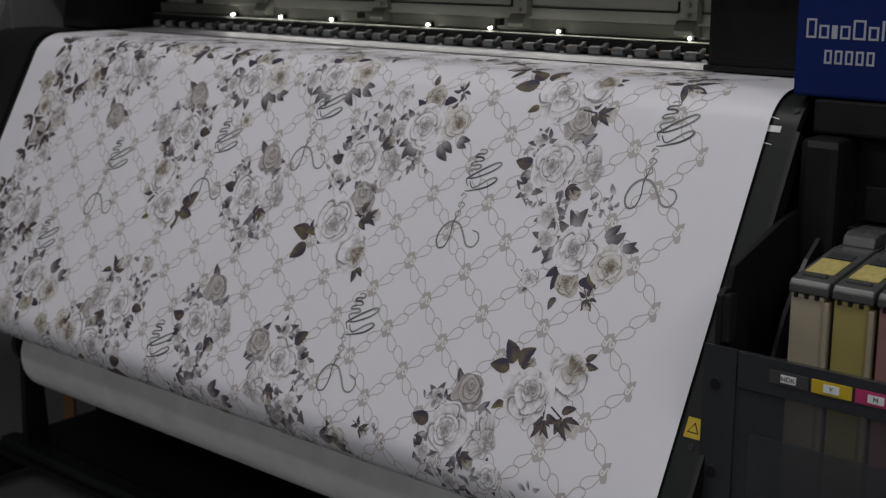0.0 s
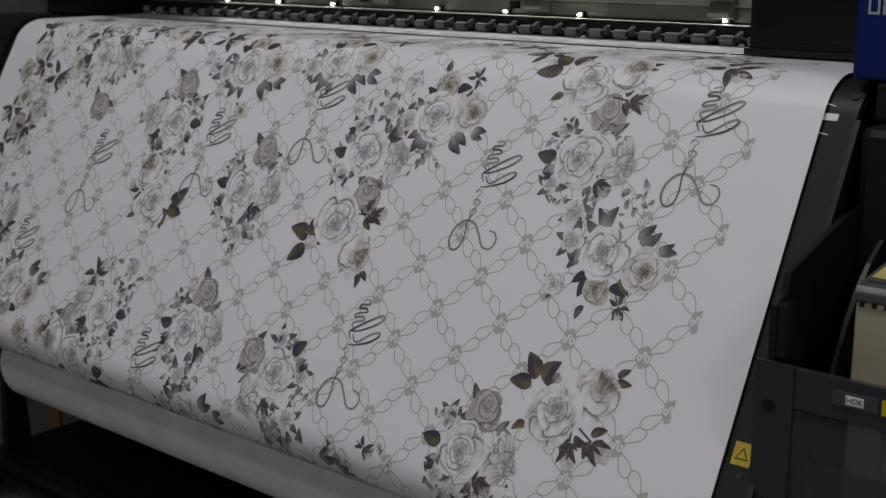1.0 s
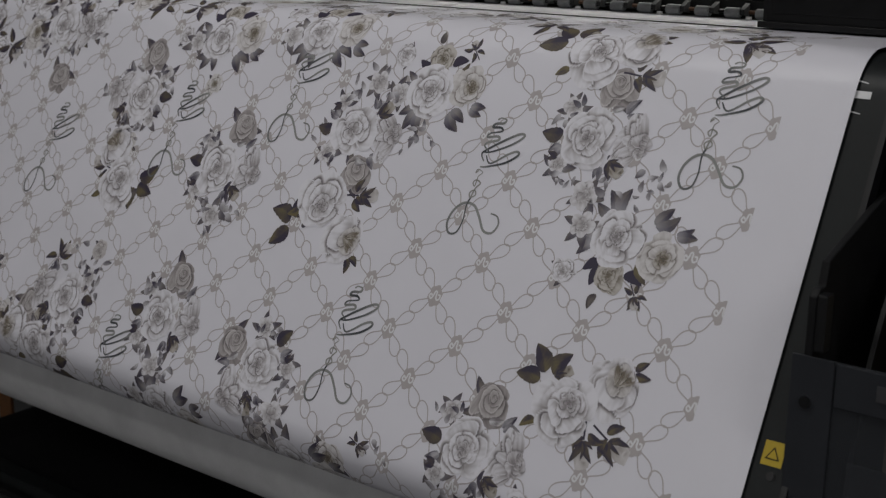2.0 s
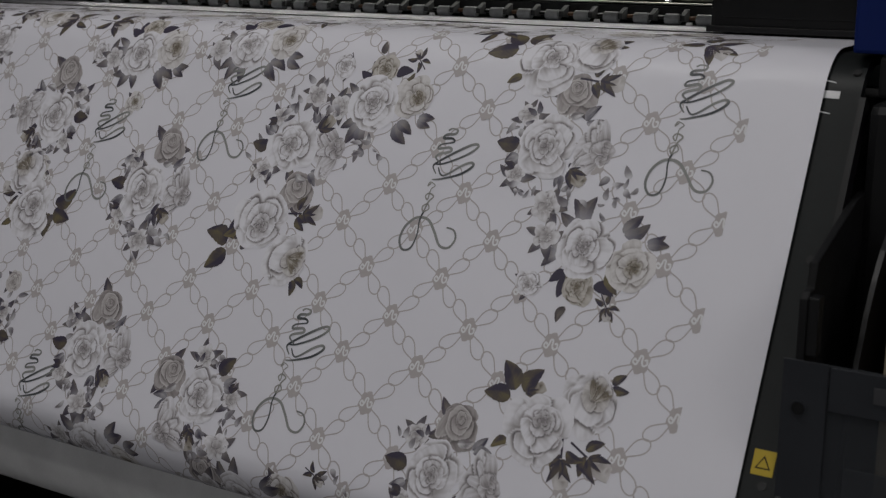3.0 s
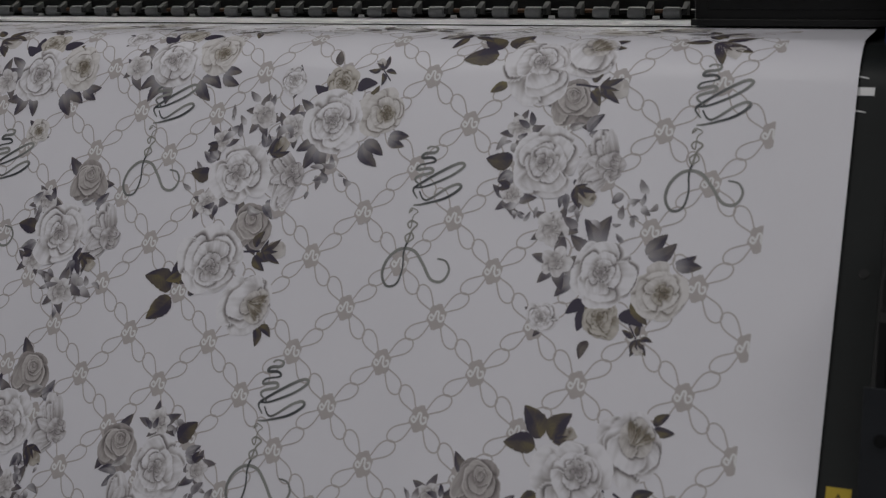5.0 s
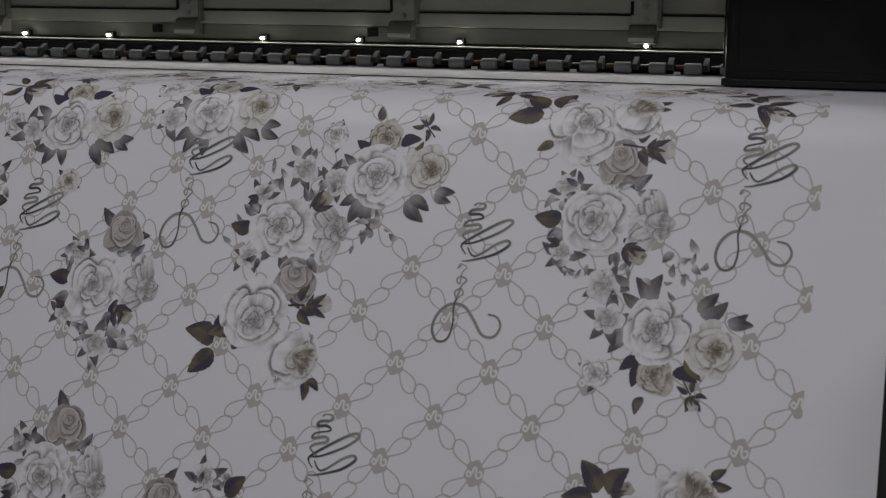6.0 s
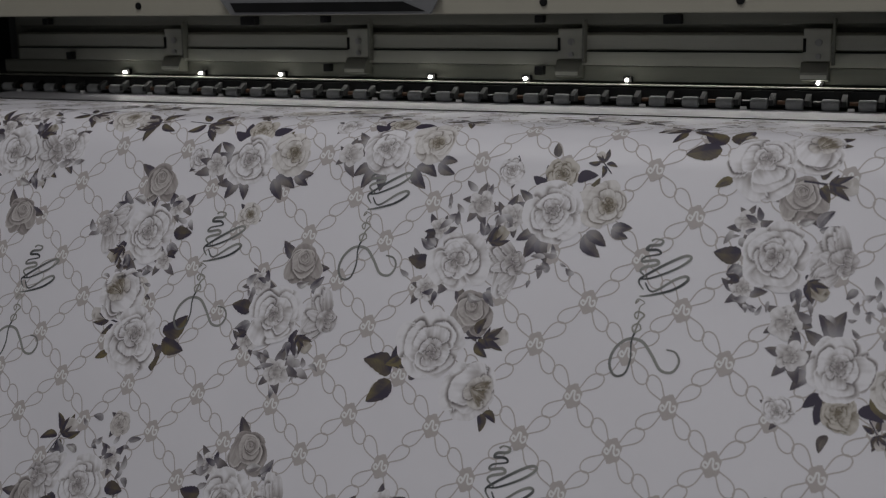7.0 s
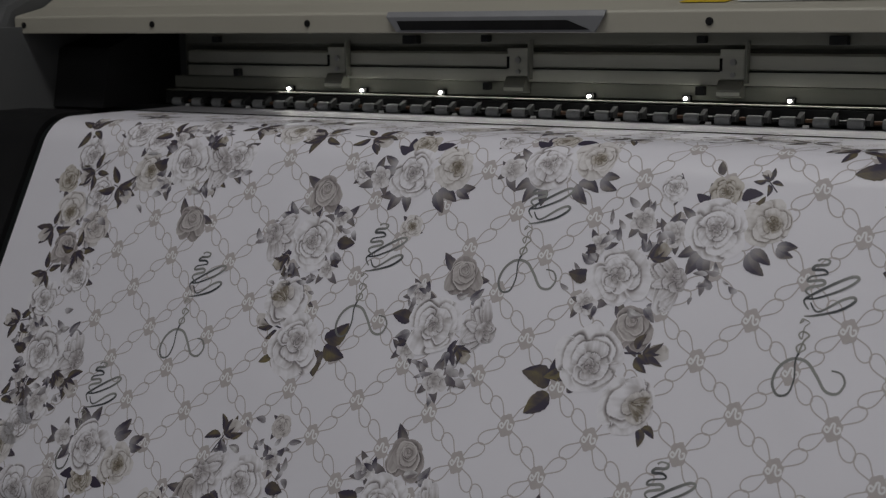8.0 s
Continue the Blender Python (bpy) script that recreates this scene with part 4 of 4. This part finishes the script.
def great_rose(u, v, mu=1, mv=1, spin=0.0):
    """Large open rose with a rose in profile beside it, one dark leaf, a dark bud and faded sprigs."""
    film, lay = motif("great_rose_print", "large pale grey rose with side rose and leaves")
    cs, sn = math.cos(spin), math.sin(spin)

    def at(x, y):
        x, y = x * mu, y * mv
        return u + x * cs - y * sn, v + x * sn + y * cs

    def to(a):
        x, y = math.cos(a) * mu, math.sin(a) * mv
        return math.atan2(x * sn + y * cs, x * cs - y * sn)
    grey = mix(ASH, WHITE_INK, 0.35)
    smudge_rose(film, *at(-0.32, -0.36), 0.20, to(4.0))
    smudge_rose(film, *at(-0.30, 0.34), 0.18, to(2.4))
    smudge_rose(film, *at(0.16, 0.66), 0.24, to(1.4))
    scraps(film, *at(0.42, 0.50), 7, 0.16)
    scraps(film, *at(-0.12, 0.55), 6, 0.16)
    scraps(film, *at(-0.46, -0.18), 4, 0.14)
    leaf_fan(film, *at(-0.28, 0.10), 0.24, (to(2.7), to(2.2)), mix(PLUM, ASH, 0.15), grey, 0.45, 0.3)
    leaf_fan(film, *at(-0.28, -0.02), 0.33, (to(3.2),), PLUM, mix(OLIVE, PLUM, 0.25), 0.66)
    leaf_fan(film, *at(0.34, -0.30), 0.26, (to(-0.9), to(-0.2)), PLUM, grey, 0.45, 0.2)
    leaf_fan(film, *at(0.30, 0.08), 0.36, (to(0.9), to(1.35)), PLUM, mix(PLUM, ASH, 0.5), 0.36)
    leaf_fan(film, *at(0.26, 0.26), 0.20, (to(1.9), to(1.5), to(0.1)), PLUM, grey, 0.4, 0.2)
    leaf_fan(film, *at(-0.30, 0.26), 0.17, (to(3.4), to(2.9)), PLUM, mix(PLUM, OLIVE, 0.5), 0.45)
    leaf_fan(film, *at(-0.20, -0.34), 0.17, (to(4.6), to(3.6)), PLUM, mix(PLUM, ASH, 0.6), 0.45, 0.2)
    side_rose(film, *at(0.57, -0.02), 0.42, (0.25 if mv > 0 else -0.25) + (0 if mu > 0 else math.pi) + spin)
    bud(film, *at(0.34, 0.22), 0.27, to(0.75), "olive")
    rose(film, u, v, 0.36, "white", rnd.uniform(-0.4, 0.4), 0.35)
    leaf_fan(film, *at(0.14, -0.36), 0.22, (to(-0.25),), ASH, WHITE_INK, 0.5)
    lay()


def pair_of_roses(u, v, du, dv, fan, buds):
    """Two pale full roses with a fan of three dark leaves and half-open buds."""
    film, lay = motif("twin_rose_print", "two full pale roses with dark three-part leaf")
    leaf_fan(film, fan[0], fan[1], 0.42, (fan[2], fan[2] + 1.25, fan[2] - 1.05), wide=0.62)
    leaf_fan(film, fan[0] + 0.12, fan[1] + 0.06, 0.24, (fan[2] + 2.0,), mix(PLUM, ASH, 0.2), mix(OLIVE, ASH, 0.5))
    bud(film, fan[0] + 0.10 * math.cos(fan[2] + 1.6), fan[1] + 0.10 * math.sin(fan[2] + 1.6), 0.24, fan[2] + 1.7, "olive")
    for bx, by, ba in buds:
        film.stroke([(bx - 0.25 * math.cos(ba), by - 0.25 * math.sin(ba)), (bx, by)], 0.022, PLUM)
        leaf_fan(film, bx - 0.1 * math.cos(ba), by - 0.1 * math.sin(ba), 0.25, (ba + 1.0, ba - 1.1, ba + 0.4))
        bud(film, bx, by, 0.32, ba)
    leaf_fan(film, u + du * 1.3, v + dv * 1.5, 0.22, (math.atan2(dv, du), math.atan2(dv, du) + 0.8))
    full_rose(film, u + du, v + dv, 0.35, math.atan2(dv, du) + 1.57 - 0.4)
    leaf_fan(film, u - 0.24, v + 0.14, 0.26, (2.6,), OLIVE, PLUM, 0.5)
    rose(film, u, v, 0.40, "white", 2.0 if dv < 0 else -2.0, 1.2)
    lay()


def rose_trio(u, v, flip=1):
    """White rose, beige rose and small olive rose among dark leaves."""
    film, lay = motif("trio_rose_print", "white, beige and olive roses with dark leaves")
    f = flip
    grey = mix(ASH, OLIVE, 0.35)
    leaf_fan(film, u - 0.08, v - 0.20 * f, 0.34, (-2.7 * f, -2.1 * f, -1.3 * f), mix(PLUM, ASH, 0.1), grey, 0.5, 0.35)
    leaf_fan(film, u + 0.34, v - 0.16 * f, 0.36, (-0.95 * f, -0.45 * f), PLUM, grey, 0.5, 0.25)
    leaf_fan(film, u + 0.62, v - 0.12 * f, 0.28, (-0.5 * f, 0.0), PLUM, grey, 0.5, 0.3)
    leaf_fan(film, u - 0.05, v + 0.28 * f, 0.30, (2.7 * f, 2.0 * f), PLUM, PLUM, 0.55)
    leaf_fan(film, u + 0.15, v + 0.36 * f, 0.28, (0.3 * f,), PLUM, PLUM, 0.55)
    leaf_fan(film, u - 0.22, v + 0.06 * f, 0.28, (2.5 * f, 3.1 * f, 3.7 * f), mix(PLUM, ASH, 0.2), grey, 0.45, 0.45)
    leaf_fan(film, u + 0.28, v + 0.16 * f, 0.34, (0.5 * f, 1.0 * f), mix(PLUM, OLIVE, 0.4), OLIVE, 0.4)
    smudge_rose(film, u - 0.48, v - 0.08 * f, 0.22, 2.4)
    rose(film, u + 0.03, v + 0.43 * f, 0.20, "olive", 1.0, 0.3)
    leaf_fan(film, u - 0.04, v + 0.60 * f, 0.24, (1.9 * f,), mix(PLUM, OLIVE, 0.2), grey)
    rose(film, u + 0.54, v + 0.13 * f, 0.28, "beige", 3.3, 0.8, "olive")
    rose(film, u, v, 0.35, "white", 0.8, 0.3)
    lay()


def lone_rose(u, v, r, kind, side=False):
    film, lay = motif("single_rose_print", "half-open taupe rose printed on the paper" if kind == "grey" else "small rose printed on the paper")
    leaf_fan(film, u, v, r * 1.2, (rnd.uniform(0, 3), rnd.uniform(3, 6)), mix(PLUM, ASH, 0.1), mix(ASH, OLIVE, 0.4), 0.45, 0.2)
    if side:
        folded_rose(film, u, v, r, kind, rnd.uniform(-0.3, 0.3))
    else:
        rose(film, u, v, r, kind, rnd.uniform(0, 6), 0.5, "olive" if kind == "beige" else None)
    lay()


def sprig(u, v, size, ang):
    film, lay = motif("sprig_print", "dark leafy sprig printed on the paper")
    film.stroke([(u - size * math.cos(ang), v - size * math.sin(ang)), (u, v)], 0.014, PLUM)
    leaf_fan(film, u, v, size, (ang, ang + 0.9, ang - 0.9, ang + 2.6, ang - 2.4), wide=0.4)
    bud(film, u, v, size, ang + 0.3)
    lay()


loose_film = Film(LIFT + 0.00016)


def loose(u, v, n, spread):
    loose_film.lift = LIFT + 0.00016
    scraps(loose_film, u, v, n, spread)


# side roses first, so that the great roses lie over them
for u, v in ((-1.96, -0.27), (-2.32, 3.50), (-5.30, 1.22), (-7.50, 0.84), (-7.66, 3.05), (-6.33, 3.68), (-9.79, -0.05), (-11.85, 0.50), (-10.55, 3.98), (-5.55, 4.74), (-14.0, 1.05)):
    lone_rose(u, v, 0.31, "grey", True)
for u, v, mu, mv, spin in ((-2.13, 0.38, 1, 1, 0), (-2.45, 4.07, 1, 1, 0), (-5.56, 0.66, 1, -1, 0), (-7.70, 1.48, 1, 1, 0), (-7.81, 3.63, 1, 1, 0), (-5.78, 3.86, -1, 1, -0.95),
                           (-9.80, 3.75, -1, 1, 0), (-9.74, 0.62, -1, 1, 0), (-12.20, -0.35, 1, -1, 0), (-13.75, 2.6, 1, 1, 0)):
    great_rose(u, v, mu, mv, spin)
pair_of_roses(-2.38, -0.60, 0.51, -0.24, (-2.75, -0.80, 3.9), ((-1.70, -0.42, 0.1),))
pair_of_roses(-1.42, 3.38, 0.50, -0.38, (-1.72, 3.10, 4.1), ((-0.80, 3.55, 0.5), (-1.08, 3.62, 1.4)))
pair_of_roses(-5.70, 1.63, 0.55, 0.42, (-6.02, 2.02, 3.4), ((-5.10, 1.50, -0.1),))
pair_of_roses(-9.62, 1.98, -0.3, -0.55, (-9.25, 1.90, 0.3), ((-10.0, 1.75, 3.4),))
pair_of_roses(-10.2, 4.6, -0.55, -0.2, (-9.75, 4.80, 0.6), ((-10.2, 4.2, 5.0),))
rose_trio(-1.40, 1.44)
rose_trio(-4.55, 0.05, -1)
rose_trio(-5.05, 4.98)
rose_trio(-7.49, 4.86)
rose_trio(-8.54, -0.38, -1)
rose_trio(-12.40, 3.70)
rose_trio(-6.70, -0.60, -1)
for u, v, r, kind in ((-1.93, 1.90, 0.16, "white"), (-5.12, -0.40, 0.16, "white"), (-9.28, -0.37, 0.16, "white"), (-8.37, 0.32, 0.16, "beige"), (-4.35, 4.72, 0.26, "beige"), (-9.77, 1.38, 0.22, "beige"), (-13.68, 0.20, 0.28, "white"), (-14.12, 0.50, 0.30, "beige"), (-14.08, 1.85, 0.28, "white"), (-14.05, 2.42, 0.26, "beige"), (-11.12, 4.28, 0.26, "beige"), (-11.51, 4.88, 0.32, "white"), (-12.48, 4.91, 0.2, "white"), (-11.72, 4.44, 0.18, "olive"), (-1.64, 4.50, 0.2, "white"), (-2.30, 4.70, 0.2, "white"), (-1.46, 5.03, 0.32, "white"), (-6.87, 5.23, 0.18, "white"), (-13.8, 3.6, 0.28, "white"), (-9.46, 2.98, 0.16, "grey"), (-7.36, -0.95, 0.16, "white"), (-12.9, -0.7, 0.3, "white"), (-14.36, 0.03, 0.22, "olive")):
    lone_rose(u, v, r, kind)
for u, v, s, a in ((-3.25, -1.15, 0.34, 2.9), (-10.1, -0.88, 0.34, 2.8), (-9.32, -0.90, 0.34, 0.1), (-0.62, -1.05, 0.36, 0.5), (-1.0, 2.03, 0.16, 1.0), (-4.08, -0.55, 0.16, 4.0), (-3.9, 4.40, 0.16, 0.4), (-6.27, -0.82, 0.16, 0.4), (-14.25, -0.80, 0.34, 4.4), (-11.25, -1.02, 0.3, 0.2), (-12.0, -1.12, 0.3, 3.0), (-0.80, 4.92, 0.32, 0.2), (-1.85, 5.02, 0.30, 3.3), (-13.0, 5.2, 0.3, 2.6), (-10.27, 3.20, 0.28, 5.2), (-8.59, -1.14, 0.16, 0.3), (-5.9, -1.25, 0.3, 0.2), (-13.9, -0.1, 0.3, 2.4), (-14.2, 1.45, 0.28, 2.0), (-13.9, 3.1, 0.28, 1.7)):
    sprig(u, v, s, a)
for u, v, n, sp in ((-1.2, 0.88, 12, 0.28), (-4.45, 0.75, 9, 0.25), (-1.1, 4.55, 6, 0.2), (-7.5, 4.2, 8, 0.25), (-7.45, 2.12, 8, 0.25), (-9.95, 1.2, 10, 0.3), (-9.6, 3.1, 8, 0.35), (-10.4, 0.5, 8, 0.25), (-5.4, -0.05, 8, 0.25), (-13.8, 0.8, 12, 0.4), (-13.9, 2.2, 12, 0.4), (-12.9, 0.2, 8, 0.3), (-11.4, -0.4, 8, 0.3), (-3.6, 4.35, 4, 0.15)):
    loose(u, v, n, sp)
# motifs that have only just left the print head
for i in range(13):
    u = -0.7 - 1.08 * i
    if i % 3 == 0:
        sprig(u, -1.55 - 0.2 * (i % 2), 0.36, 0.4 + 2.6 * (i % 2))
        lone_rose(u - 0.5, -2.05, 0.3, "white" if i % 2 else "grey")
    elif i % 3 == 1:
        lone_rose(u, -1.62, 0.32, "beige" if i % 2 else "white")
        sprig(u + 0.4, -1.85, 0.34, 5.6)
    else:
        loose(u, -1.6, 9, 0.3)
        lone_rose(u + 0.2, -2.15, 0.3, "white")
# the crowded column along the left rim
for u, v, r, kind in ((-13.3, -0.80, 0.30, "white"), (-12.85, -0.15, 0.28, "beige"), (-11.35, -0.45, 0.30, "white"), (-12.1, -1.05, 0.30, "white"), (-10.6, -0.98, 0.26, "beige"), (-14.05, -0.35, 0.28, "white"), (-13.55, 0.75, 0.26, "grey"), (-13.6, 1.45, 0.28, "white"), (-13.6, 3.3, 0.30, "white"), (-14.0, 3.9, 0.3, "beige"), (-13.5, 4.4, 0.3, "white"), (-12.9, 4.35, 0.26, "grey")):
    lone_rose(u, v, r, kind)
for u, v, s, a in ((-13.35, 0.1, 0.34, 0.3), (-14.35, 0.8, 0.3, 2.2), (-13.75, 1.1, 0.32, 0.8), (-14.4, 2.2, 0.3, 2.9), (-13.2, 2.9, 0.3, 0.4), (-14.3, 3.3, 0.3, 2.6), (-12.6, -0.75, 0.34, 5.4), (-11.7, -0.15, 0.3, 1.3)):
    sprig(u, v, s, a)
loose_film.lay("petal_scatter_print", "loose grey petals scattered over the print", sheet, "stuff")
